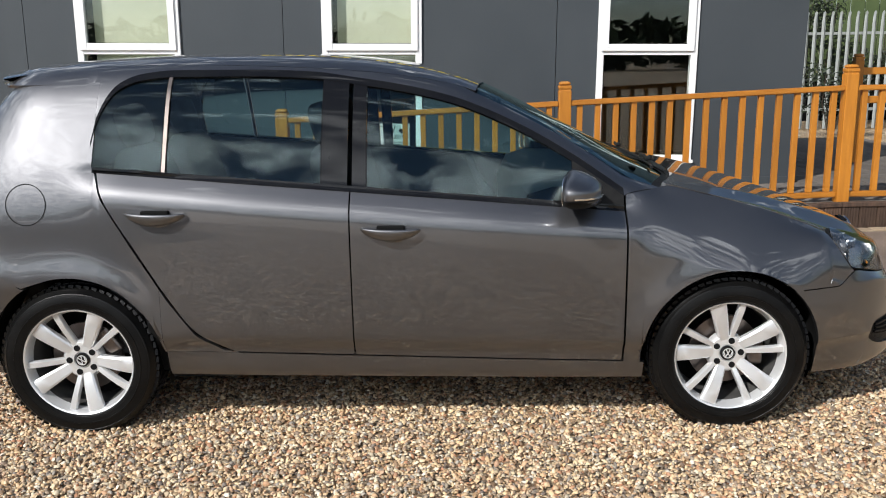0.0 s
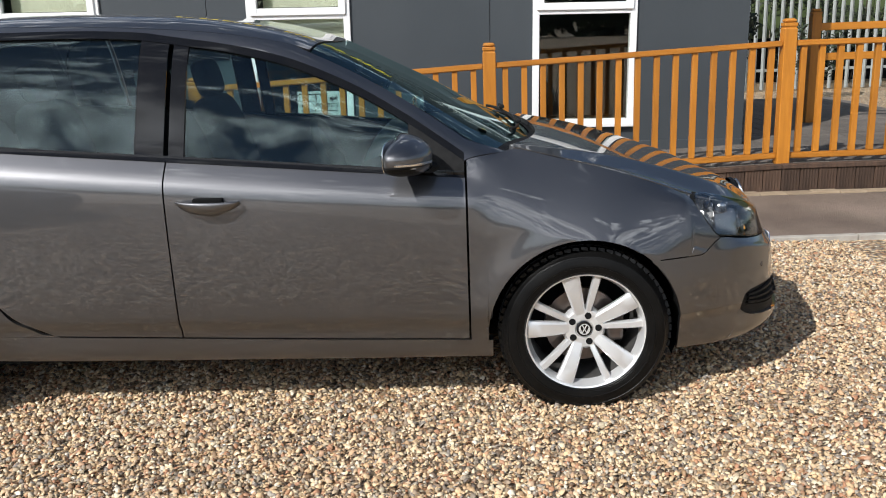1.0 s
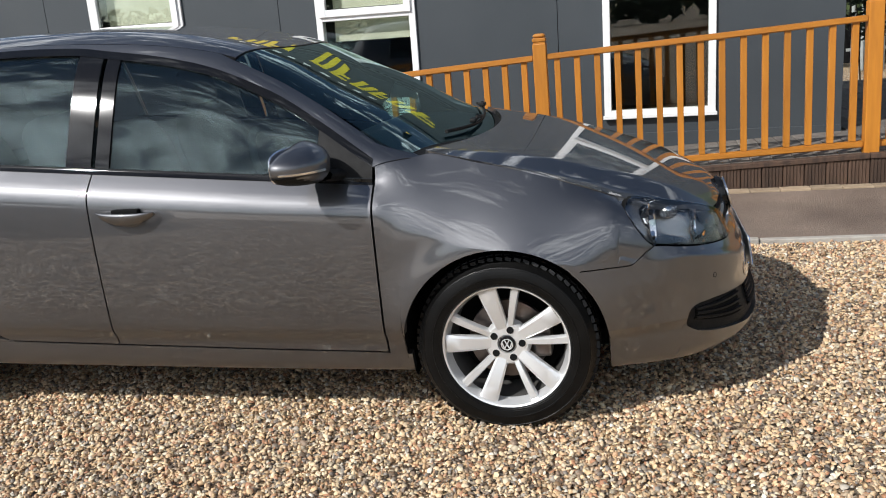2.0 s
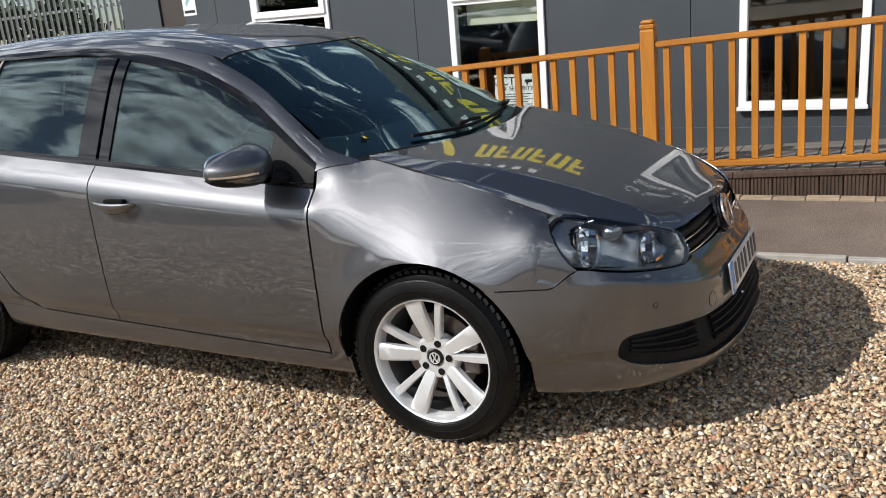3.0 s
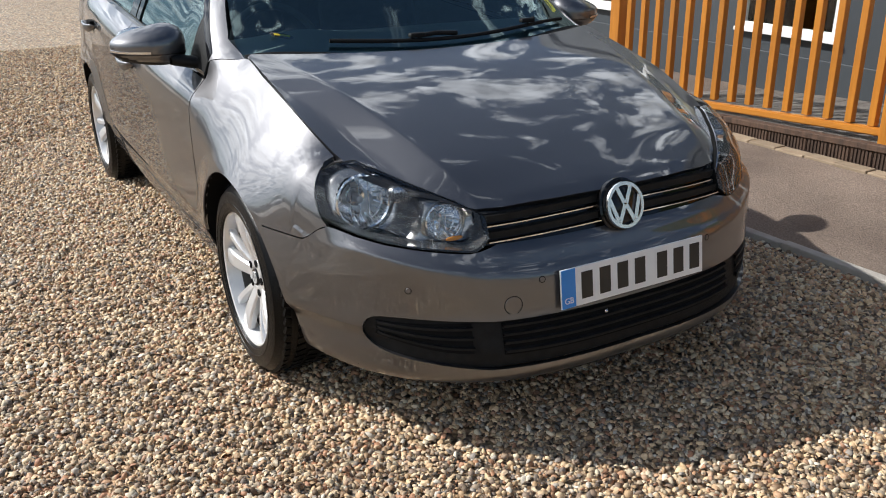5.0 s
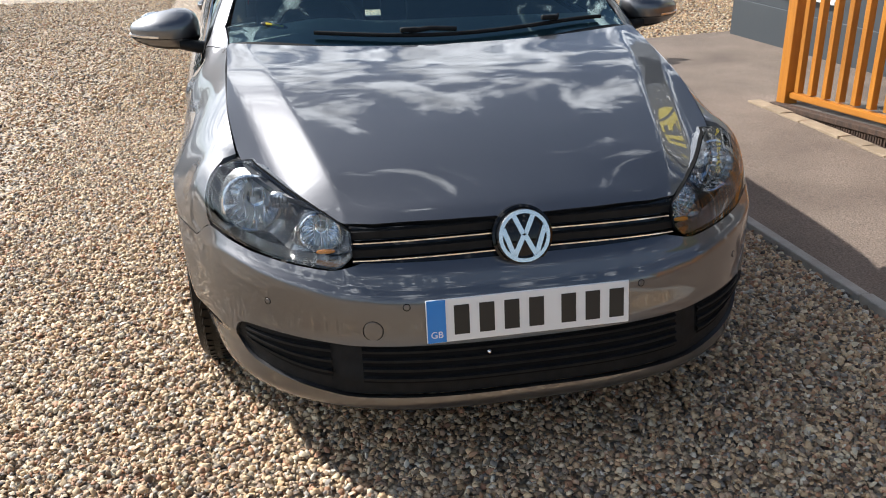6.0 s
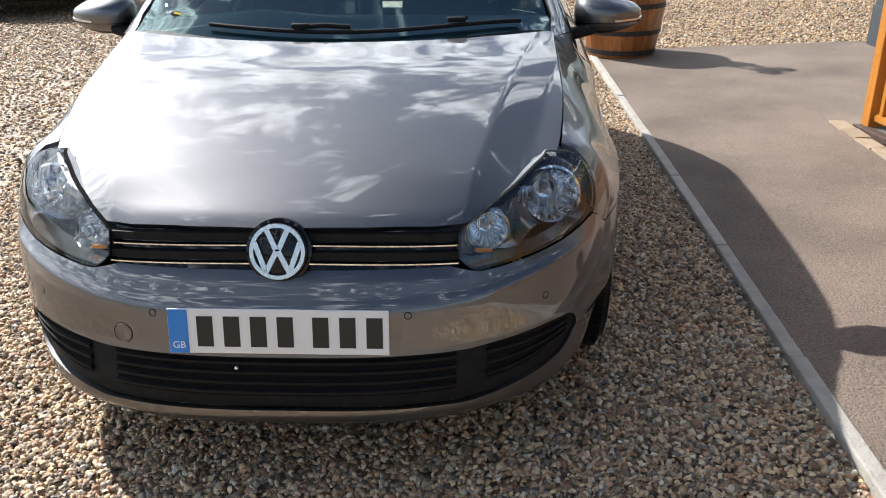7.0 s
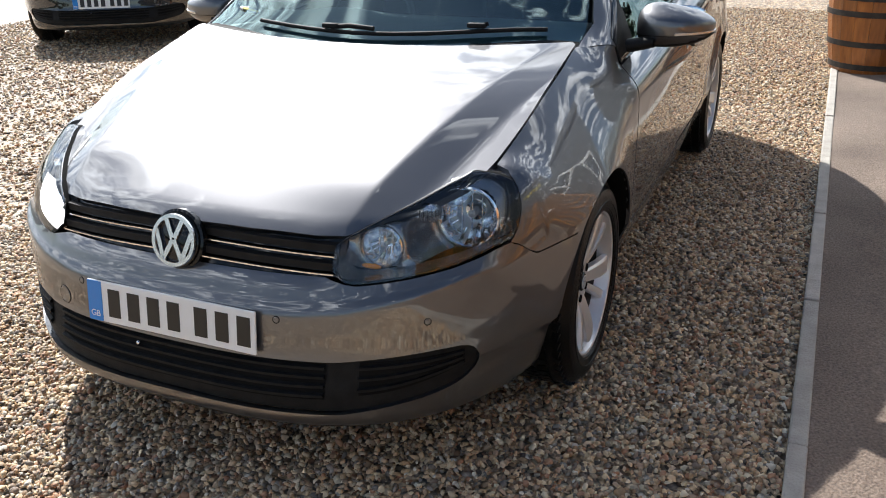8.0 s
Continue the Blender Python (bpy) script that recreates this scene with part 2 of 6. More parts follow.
M = {
    "paint": paint_material("grey_metallic_paint", (0.112, 0.111, 0.116), 0.05),
    "paint_dark": paint_material("dark_metallic_paint", (0.02, 0.02, 0.022), 0.06),
    "gloss_black": surface("gloss_black_trim", (0.006, 0.006, 0.007), (0.010, 0.010, 0.010), rough=0.05, spec=0.35),
    "black": surface("black_plastic", spec=0.14, a=(0.009, 0.009, 0.009), b=(0.015, 0.015, 0.015), scale=30, rough=0.55, bump=0.15, bump_scale=400),
    "liner": surface("black_liner", (0.008, 0.008, 0.008), (0.012, 0.012, 0.012), rough=0.85, spec=0.05),
    "rubber": surface("tyre_rubber", (0.003, 0.003, 0.003), (0.006, 0.0058, 0.0056), scale=12, rough=0.22, rough_b=0.42, spec=0.2, bump=0.2, bump_scale=200),
    "alloy": surface("silver_alloy", (0.72, 0.72, 0.72), (0.80, 0.80, 0.79), scale=6, rough=0.36, metal=0.55, coat=0.4),
    # Dust on the barrel, with the shade inside the rim put into the colour.
    "barrel": surface("dusty_shaded_barrel", (0.06, 0.058, 0.056), (0.10, 0.095, 0.09), scale=10, rough=0.6, metal=0.4),
    "satin": surface("satin_chrome", (0.80, 0.80, 0.80), rough=0.24, metal=1.0),
    "bowl": surface("bright_reflector", (0.90, 0.90, 0.90), rough=0.10, metal=1.0),
    "chrome": surface("chrome", (0.82, 0.82, 0.83), rough=0.06, metal=1.0),
    "steel": surface("brake_steel", (0.16, 0.14, 0.13), (0.24, 0.20, 0.18), scale=20, rough=0.35, metal=0.9),
    "fabric": surface("dark_seat_fabric", (0.018, 0.019, 0.022), (0.03, 0.031, 0.034), scale=40, rough=0.9, bump=0.3, bump_scale=300),
    # Dash grey is raised to stand for sunlight coming through the screen.
    "dash": surface("sun_lightened_dash", (0.22, 0.225, 0.228), (0.26, 0.263, 0.266), scale=30, rough=0.7, bump=0.2, bump_scale=300),
    "glass": glass_material("tinted_car_glass", (0.68, 0.88, 0.87), ior=1.75),
    "screen": glass_material("tinted_screen_glass", (0.66, 0.92, 0.90), ior=1.95),
    "pane": glass_material("window_pane", (0.85, 0.88, 0.87), ior=1.8),
    "lamp_grey": surface("dark_satin_lamp_housing", (0.30, 0.296, 0.291), (0.36, 0.355, 0.35), scale=10, rough=0.2, metal=0.9),
    "cabin_trim": surface("dark_cabin_trim", (0.030, 0.031, 0.033), (0.042, 0.043, 0.045), scale=30, rough=0.7, bump=0.2, bump_scale=300),
    "lens": glass_material("clear_lamp_lens", (0.93, 0.95, 0.96)),
    "lamp_red": surface("red_lamp_plastic", (0.30, 0.01, 0.01), (0.34, 0.012, 0.012), rough=0.1, coat=1.0),
    "amber": surface("amber_reflection", (0.75, 0.26, 0.03), (0.8, 0.3, 0.04), rough=0.15, coat=0.5),
    "plate": surface("white_plate", (0.78, 0.78, 0.77), (0.82, 0.82, 0.81), rough=0.3, coat=0.3),
    "plate_blue": surface("blue_plate_band", (0.006, 0.20, 0.62), (0.008, 0.22, 0.66), rough=0.3, coat=0.3),
    "ink": surface("black_ink", (0.012, 0.012, 0.012), rough=0.4),
    "white_ink": surface("white_ink", (0.8, 0.8, 0.8), rough=0.5),
    "teal_ink": surface("teal_ink", (0.06, 0.30, 0.34), (0.07, 0.34, 0.38), rough=0.5),
    "brown_door": surface("dark_brown_door", (0.035, 0.026, 0.022), (0.045, 0.034, 0.029), scale=6, rough=0.5, bump=0.1, bump_scale=60),
    "yellow_ink": surface("yellow_vinyl", (0.72, 0.56, 0.02), (0.78, 0.62, 0.03), rough=0.45),
    "cladding": surface("dark_grey_cladding", (0.040, 0.048, 0.055), (0.048, 0.056, 0.063), scale=1.4, rough=0.5, bump=0.05, bump_scale=40, rough_b=0.62),
    "upvc": surface("white_upvc", (0.80, 0.80, 0.79), (0.84, 0.84, 0.83), scale=3, rough=0.3),
    "blind": surface("cream_blind", (0.62, 0.61, 0.47), (0.68, 0.67, 0.53), scale=3, rough=0.8),
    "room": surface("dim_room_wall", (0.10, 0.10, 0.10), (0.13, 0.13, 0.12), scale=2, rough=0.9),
    "orange": surface("orange_stained_timber", (0.40, 0.145, 0.012), (0.50, 0.19, 0.017), scale=5, rough=0.5, bump=0.25, bump_scale=60, per_object=0.13, stretch=(6, 6, 0.7)),
    "orange_rail": surface("orange_stained_rail", (0.40, 0.145, 0.012), (0.50, 0.19, 0.017), scale=5, rough=0.5, bump=0.25, bump_scale=60, per_object=0.1, stretch=(0.7, 6, 6)),
    "brown": surface("dark_brown_board", (0.045, 0.026, 0.017), (0.10, 0.057, 0.036), scale=7, rough=0.75, bump=0.5, bump_scale=70, per_object=0.25, stretch=(5, 5, 0.6)),
    "deck": surface("weathered_deck_board", (0.10, 0.085, 0.073), (0.19, 0.165, 0.14), scale=7, rough=0.8, bump=0.5, bump_scale=70, per_object=0.2, stretch=(0.6, 6, 6)),
    "tarmac": surface("red_brown_tarmac", (0.118, 0.086, 0.066), (0.236, 0.180, 0.140), scale=1.3, rough=0.9, bump=0.8, bump_scale=120, detail=13, speckle=0.38),
    "kerb": surface("concrete_edging", (0.34, 0.31, 0.27), (0.46, 0.43, 0.38), scale=9, rough=0.85, bump=0.5, bump_scale=120, per_object=0.1),
    "block": surface("buff_edging_block", (0.27, 0.20, 0.13), (0.38, 0.29, 0.195), scale=10, rough=0.85, bump=0.5, bump_scale=100, per_object=0.16),
    "cask": surface("varnished_oak", (0.20, 0.065, 0.012), (0.36, 0.125, 0.025), scale=6, rough=0.35, bump=0.2, bump_scale=60, per_object=0.22, stretch=(5, 5, 0.6), coat=0.3),
    "iron": surface("black_iron_hoop", (0.03, 0.03, 0.03), (0.06, 0.055, 0.05), scale=20, rough=0.5, metal=0.6, bump=0.2),
    "galv": surface("pale_galvanised_steel", (0.28, 0.30, 0.285), (0.36, 0.38, 0.365), scale=9, rough=0.5, metal=0.25, bump=0.1),
    "green": surface("green_sheet", (0.05, 0.075, 0.024), (0.08, 0.11, 0.036), scale=3, rough=0.6),
    "leaf": surface("dark_leaf", (0.010, 0.016, 0.006), (0.022, 0.032, 0.012), scale=9, rough=0.6, island=0.4),
    "soil": surface("dark_soil", (0.03, 0.022, 0.015), (0.06, 0.045, 0.03), scale=30, rough=0.95, bump=0.6, bump_scale=120),
    "hedge": surface("far_hedge_leaf", (0.020, 0.032, 0.012), (0.05, 0.07, 0.025), scale=1.2, rough=0.9, island=0.35),
    "pebble": pebble_material("gravel_stones", True),
    "gravel": pebble_material("gravel_bed", False),
}


# mesh helpers
def mesh_of(name, verts, faces, mat, smooth=True):
    me = bpy.data.meshes.new(name)
    me.from_pydata([tuple(map(float, v)) for v in verts], [], [tuple(map(int, f)) for f in faces])
    me.materials.append(mat)
    if smooth:
        me.shade_smooth()
    me.update()
    return me


def part(name, me, parent, label="", m=None):
    ob = new(name, me)
    if m is not None:
        ob.matrix_basis = m
    ob.parent = parent
    if label:
        ob["label"] = label
    return ob


def from_bm(name, bm, mat, smooth=False):
    me = bpy.data.meshes.new(name)
    bm.to_mesh(me)
    bm.free()
    me.materials.append(mat)
    if smooth:
        me.shade_smooth()
    return me


def box_bm(bm, x0, x1, y0, y1, z0, z1, bevel=0.0, m=None):
    """Adds a box, with bevelled edges, to bm."""
    r = bmesh.ops.create_cube(bm, size=1.0)
    vs = r["verts"]
    bmesh.ops.scale(bm, vec=(x1 - x0, y1 - y0, z1 - z0), verts=vs)
    bmesh.ops.translate(bm, vec=((x0 + x1) / 2, (y0 + y1) / 2, (z0 + z1) / 2), verts=vs)
    if bevel:
        es = list({e for v in vs for e in v.link_edges})
        r = bmesh.ops.bevel(bm, geom=es, offset=bevel, segments=2, affect="EDGES", profile=0.5)
        vs = list({v for f in r["faces"] for v in f.verts} | {v for v in vs if v.is_valid})
    if m is not None:
        bmesh.ops.transform(bm, matrix=m, verts=[v for v in vs if v.is_valid])


def box_mesh(name, size, mat, bevel=0.0):
    """A box round its own origin's base centre."""
    bm = bmesh.new()
    box_bm(bm, -size[0] / 2, size[0] / 2, -size[1] / 2, size[1] / 2, 0, size[2], bevel)
    return from_bm(name, bm, mat)


def box(name, x0, x1, y0, y1, z0, z1, mat, parent=None, label="", bevel=0.004, m=None):
    bm = bmesh.new()
    box_bm(bm, x0, x1, y0, y1, z0, z1, bevel)
    return part(name, from_bm(name, bm, mat), parent, label, m)


def grid_faces(n, m, flip=False, closed=False):
    out = []
    for i in range(n - 1):
        for j in range(m if closed else m - 1):
            k = (j + 1) % m
            f = (i * m + j, (i + 1) * m + j, (i + 1) * m + k, i * m + k)
            out.append(f[::-1] if flip else f)
    return out


def sheet(name, P, mat, parent, label="", flange=0.012, offset=0.0, centre=(0.0, 0.0, 0.65), out=None):
    """A panel over the grid P of points, facing away from centre (or along out), with turned-in edges."""
    P = np.asarray(P, float)
    n, m = P.shape[:2]
    du = np.gradient(P, axis=0)
    dv = np.gradient(P, axis=1)
    N = np.cross(du, dv)
    L = np.linalg.norm(N, axis=2, keepdims=True)
    mean = (N / np.maximum(L, 1e-9)).mean(axis=(0, 1))
    N = np.where(L > 1e-9, N / np.maximum(L, 1e-9), mean)
    to = P - np.array(centre) if out is None else np.broadcast_to(np.array(out, float), P.shape)
    flip = (N * to).sum(axis=2).mean() < 0
    if flip:
        N = -N
    P = P + N * offset
    verts = list(P.reshape(-1, 3))
    faces = grid_faces(n, m, flip)
    if flange:
        ring = [(i, 0) for i in range(n)] + [(n - 1, j) for j in range(1, m)] + [(i, m - 1) for i in range(n - 2, -1, -1)] + [(0, j) for j in range(m - 2, 0, -1)]
        base = len(verts)
        for i, j in ring:
            verts.append(P[i, j] - N[i, j] * flange)
        k = len(ring)
        for a in range(k):
            b = (a + 1) % k
            ia, ib = ring[a][0] * m + ring[a][1], ring[b][0] * m + ring[b][1]
            f = (ia, ib, base + b, base + a)
            faces.append(f[::-1] if flip else f)
    me = bpy.data.meshes.new(name)
    me.from_pydata([tuple(map(float, v)) for v in verts], [], faces)
    me.materials.append(mat)
    bm = bmesh.new()
    bm.from_mesh(me)
    bmesh.ops.remove_doubles(bm, verts=bm.verts, dist=1e-5)
    bmesh.ops.dissolve_degenerate(bm, dist=1e-6, edges=bm.edges)
    bm.to_mesh(me)
    bm.free()
    me.set_sharp_from_angle(angle=radians(42))
    return part(name, me, parent, label)


def lathe(name, profile, mat, segments=48, axis="y"):
    """A turned body: profile rows are (radius, distance along the axis)."""
    verts = []
    for r, d in profile:
        for k in range(segments):
            a = 2 * math.pi * k / segments
            c, s = r * math.cos(a), r * math.sin(a)
            verts.append((c, d, s) if axis == "y" else (c, s, d))
    faces = grid_faces(len(profile), segments, flip=(axis == "z"), closed=True)
    me = bpy.data.meshes.new(name)
    me.from_pydata(verts, [], faces)
    me.materials.append(mat)
    bm = bmesh.new()
    bm.from_mesh(me)
    bmesh.ops.remove_doubles(bm, verts=bm.verts, dist=1e-6)
    bmesh.ops.recalc_face_normals(bm, faces=bm.faces)
    bm.to_mesh(me)
    bm.free()
    me.set_sharp_from_angle(angle=radians(40))
    return me


def tube(name, points, radius, mat):
    cu = bpy.data.curves.new(name, "CURVE")
    cu.dimensions, cu.bevel_depth, cu.bevel_resolution = "3D", radius, 2
    sp = cu.splines.new("POLY")
    sp.points.add(len(points) - 1)
    for p, q in zip(sp.points, points):
        p.co = (*q, 1)
    cu.use_fill_caps = True
    ob = bpy.data.objects.new(name, cu)
    me = bpy.data.meshes.new_from_object(ob)
    bpy.data.objects.remove(ob)
    bpy.data.curves.remove(cu)
    me.name = name
    me.materials.clear()
    me.materials.append(mat)
    me.shade_smooth()
    return me


def text_mesh(name, words, size, mat, depth=0.001, align="CENTER"):
    cu = bpy.data.curves.new(name, "FONT")
    cu.body, cu.size, cu.extrude, cu.align_x = words, size, depth, align
    ob = bpy.data.objects.new(name, cu)
    me = bpy.data.meshes.new_from_object(ob)
    bpy.data.objects.remove(ob)
    bpy.data.curves.remove(cu)
    me.name = name
    me.materials.clear()
    me.materials.append(mat)
    return me


# ground, path and kerb
def path_z(y):
    return 0.022 + 0.036 * (y - 1.475)


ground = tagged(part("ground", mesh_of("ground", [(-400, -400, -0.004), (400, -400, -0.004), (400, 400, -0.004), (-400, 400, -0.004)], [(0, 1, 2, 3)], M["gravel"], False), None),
                "loose buff and grey gravel yard in bright sun", "gravel ground", kind="structure")

PATH_X0, PATH_X1, KERB_Y, WALL_Y = -3.98, 9.0, 1.475, 3.88
yy = (KERB_Y + 0.024, WALL_Y + 0.3)
pv, pf = [], []
for k, (y, z) in enumerate([(yy[0], -0.05), (yy[0], path_z(yy[0])), (yy[1], path_z(yy[1])), (yy[1], -0.05)]):
    for i in range(41):
        pv.append((PATH_X0 + (PATH_X1 - PATH_X0) * i / 40, y, z))
pf = grid_faces(4, 41, True)
pf.append((0, 41, 82, 123))
tagged(part("pavement", mesh_of("pavement", pv, pf, M["tarmac"], False), None), "worn reddish-brown tarmac path beside the ramp", "path", kind="structure")

kerb = tagged(new("kerb"), "pale concrete edging between gravel and path", "kerb", kind="structure")
stone = box_mesh("kerb_stone", (0.905, 0.05, 0.12), M["kerb"], 0.006)
for k in range(15):
    part("kerb_stone", stone, kerb, m=pose(PATH_X0 + 0.457 + 0.914 * k, KERB_Y, -0.088 + 0.003 * math.sin(k * 2.3), 0, 0.15 * math.sin(k * 1.7), 0.2 * math.sin(k * 3.1)))


# building
BM = Matrix.Rotation(radians(0.95), 4, "Y")
BASE, TOP, DEPTH = 0.02, 3.05, 3.0
LEFT, RIGHT = -3.85, 3.36
WINDOWS = [(-3.21, -2.27), (-0.99, -0.09), (1.49, 2.39)]
SILL, HEAD = 0.52, 2.2


def wall_panel(x0, x1, hole):
    """One cladding panel, with the opening of a window through it."""
    bm = bmesh.new()
    g = 0.003
    y0, y1 = WALL_Y, WALL_Y + 0.1
    if hole:
        a, b = hole
        box_bm(bm, x0 + g, a, y0, y1, BASE, TOP)
        box_bm(bm, b, x1 - g, y0, y1, BASE, TOP)
        box_bm(bm, a, b, y0, y1, BASE, SILL)
        box_bm(bm, a, b, y0, y1, HEAD, TOP)
    else:
        box_bm(bm, x0 + g, x1 - g, y0, y1, BASE, TOP)
    return from_bm("panel", bm, M["cladding"])


wall = tagged(new("wall_front"), "dark grey smooth clad wall with thin joints", "wall", kind="structure")
wall.matrix_basis = BM
SEAMS = [LEFT, -3.68, -1.34, 1.12, RIGHT]
for (x0, x1), hole in zip(zip(SEAMS, SEAMS[1:]), [None] + WINDOWS):
    part("panel", wall_panel(x0, x1, hole), wall)
box("backing", LEFT + 0.02, RIGHT - 0.02, WALL_Y + 0.1, WALL_Y + 0.12, BASE, SILL - 0.02, M["liner"], wall, bevel=0)
for nm, a in (("wall_left", (LEFT, LEFT + 0.1)), ("wall_right", (RIGHT - 0.1, RIGHT))):
    tagged(box(nm, a[0], a[1], WALL_Y + 0.103, WALL_Y + DEPTH, BASE, TOP, M["cladding"], m=BM), "dark grey clad end wall of the cabin", "wall", kind="structure")
tagged(box("wall_back", LEFT, RIGHT, WALL_Y + DEPTH, WALL_Y + DEPTH + 0.1, BASE, TOP, M["cladding"], m=BM), "dark grey clad back wall", "wall", kind="structure")
tagged(box("roof", LEFT - 0.06, RIGHT + 0.06, WALL_Y - 0.06, WALL_Y + DEPTH + 0.16, TOP + 0.003, TOP + 0.16, M["cladding"], m=BM), "dark grey flat cabin roof edge", "roof", kind="structure")
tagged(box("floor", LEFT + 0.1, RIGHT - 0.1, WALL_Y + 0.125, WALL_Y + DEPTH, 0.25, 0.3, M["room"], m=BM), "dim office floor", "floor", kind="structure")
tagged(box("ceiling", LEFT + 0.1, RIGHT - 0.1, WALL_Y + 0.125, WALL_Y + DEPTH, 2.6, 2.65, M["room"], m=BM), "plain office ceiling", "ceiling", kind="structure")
tagged(box("skirting", LEFT, RIGHT, WALL_Y - 0.018, WALL_Y - 0.003, BASE + 0.02, BASE + 0.36, M["cladding"], m=BM), "dark grey base board along the wall", "trim", kind="structure")


def window_unit(k, x0, x1, blind):
    """A white window: a top-hung casement over a fixed pane."""
    w = tagged(new("window_%d" % k), "white plastic framed window over a fixed pane", "window", kind="structure")
    w.matrix_basis = BM
    y0, y1 = WALL_Y - 0.022, WALL_Y + 0.06
    f = 0.058
    box("frame", x0, x0 + f, y0, y1, SILL, HEAD, M["upvc"], w)
    box("frame", x1 - f, x1, y0, y1, SILL, HEAD, M["upvc"], w)
    box("frame", x0 + f, x1 - f, y0, y1, SILL, SILL + f, M["upvc"], w)
    box("frame", x0 + f, x1 - f, y0, y1, HEAD - f, HEAD, M["upvc"], w)
    box("transom", x0 + f, x1 - f, y0 + 0.002, y1, 1.478, 1.52, M["upvc"], w)
    c = 0.062
    a, b, z0, z1 = x0 + 0.035, x1 - 0.035, 1.513, HEAD - 0.03
    bm = bmesh.new()
    for q in ((a, a + c, z0, z1), (b - c, b, z0, z1), (a + c, b - c, z0, z0 + c), (a + c, b - c, z1 - c, z1)):
        box_bm(bm, q[0], q[1], y0 - 0.016, y0 + 0.03, q[2], q[3], 0.004)
    part("casement", from_bm("casement", bm, M["upvc"]), w)
    box("gasket", a + c, b - c, y0 + 0.004, y0 + 0.008, z0 + c, z0 + c + 0.006, M["black"], w, bevel=0)
    for nm, q in (("pane", (a + c, b - c, z0 + c, z1 - c)), ("pane", (x0 + f, x1 - f, SILL + f, 1.478))):
        p = box(nm, q[0], q[1], y0 + 0.014, y0 + 0.02, q[2], q[3], M["pane"], w, bevel=0)
        p.visible_shadow = False
    box("sill", x0 - 0.01, x1 + 0.01, y0 - 0.03, y0 - 0.002, SILL - 0.012, SILL + 0.018, M["upvc"], w)
    if blind:
        box("blind", x0 + 0.13, x1 - 0.02, y1 + 0.03, y1 + 0.034, 1.30, HEAD, M["blind"], w, "cream roller blind", bevel=0)
    return w


for k, ((x0, x1), blind) in enumerate(zip(WINDOWS, (True, True, False))):
    window_unit(k + 1, x0, x1, blind)


def notice(x, z, w=0.385, h=0.30):
    """A printed security notice behind a pane."""
    n = tagged(new("security_notice"), "white printed security camera notice behind the pane", "sign", group="security notices behind the panes")
    n.matrix_basis = BM @ pose(x, WALL_Y + 0.012, z, 90, 0, 0)
    part("sheet", box_mesh("sheet", (w, h, 0.002), M["white_ink"]), n)
    part("heading", text_mesh("heading", "CCTV", 0.105, M["ink"]), n, m=pose(-0.07, h * 0.19, 0.0035))
    part("wording", text_mesh("wording", "SECURITY", 0.052, M["ink"]), n, m=pose(0.06, h * 0.03, 0.0035))
    bm = bmesh.new()
    box_bm(bm, 0.095, 0.165, h * 0.25, h * 0.34, 0.002, 0.004)
    box_bm(bm, 0.11, 0.125, h * 0.19, h * 0.26, 0.002, 0.004)
    bmesh.ops.remove_doubles(bm, verts=bm.verts, dist=1e-5)
    part("camera_mark", from_bm("camera_mark", bm, M["ink"]), n)
    bm = bmesh.new()
    box_bm(bm, -0.16, -0.09, h * 0.03, h * 0.13, 0.002, 0.004)
    part("round_mark", from_bm("round_mark", bm, M["ink"]), n)
    for r in range(5):
        bm = bmesh.new()
        box_bm(bm, -0.165, 0.165 - 0.05 * (r % 2), -h * (0.06 + 0.075 * r) - 0.007, -h * (0.06 + 0.075 * r), 0.002, 0.0035)
        part("text_bar", from_bm("text_bar", bm, M["ink"]), n)
    return n


notice(-0.40, 0.71)
notice(-2.62, 0.71)

# the lettering high on the wall, as plain bars where it is a name
sign = tagged(new("wall_lettering"), "yellow and white applied lettering high on the dark wall", "sign")
sign.matrix_basis = BM @ pose(-0.35, WALL_Y - 0.001, 2.36, 90, 0, 0)
for k in range(11):
    if k == 4:
        continue
    bm = bmesh.new()
    x = -1.22 + 0.235 * k
    box_bm(bm, x, x + 0.07, 0.0, 0.28, 0.0, 0.004)
    if k % 2 == 0:
        box_bm(bm, x + 0.07, x + 0.19, 0.22, 0.28, 0.0, 0.004)
        box_bm(bm, x + 0.07, x + 0.16, 0.11, 0.16, 0.0, 0.004)
    else:
        box_bm(bm, x + 0.12, x + 0.19, 0.0, 0.28, 0.0, 0.004)
        box_bm(bm, x + 0.07, x + 0.12, 0.22, 0.28, 0.0, 0.004)
    part("letter_bar", from_bm("letter_bar", bm, M["yellow_ink"]), sign)
for k in range(10):
    bm = bmesh.new()
    x = -1.0 + 0.2 * k
    box_bm(bm, x, x + 0.09, 0.42 + 0.05 * math.sin(k / 9 * math.pi), 0.50 + 0.05 * math.sin(k / 9 * math.pi), 0.0, 0.004)
    part("small_bar", from_bm("small_bar", bm, M["white_ink"]), sign, "white lettering bar")
for word, x, z in (("Car", 1.98, 0.10), ("Sales", 2.36, 0.10), ("&", 2.71, 0.10), ("Service", 2.08, -0.08), ("Centre", 2.61, -0.08)):
    part("wording", text_mesh("wording", word, 0.15, M["white_ink"]), sign, "white painted word", m=pose(x, z, 0.002))


# ramp, deck and balustrade
FENCE_Y = 2.80


def deck_z(x):
    return 0.155 + (0.036 if x > 0 else 0.068) * min(x, 3.3)


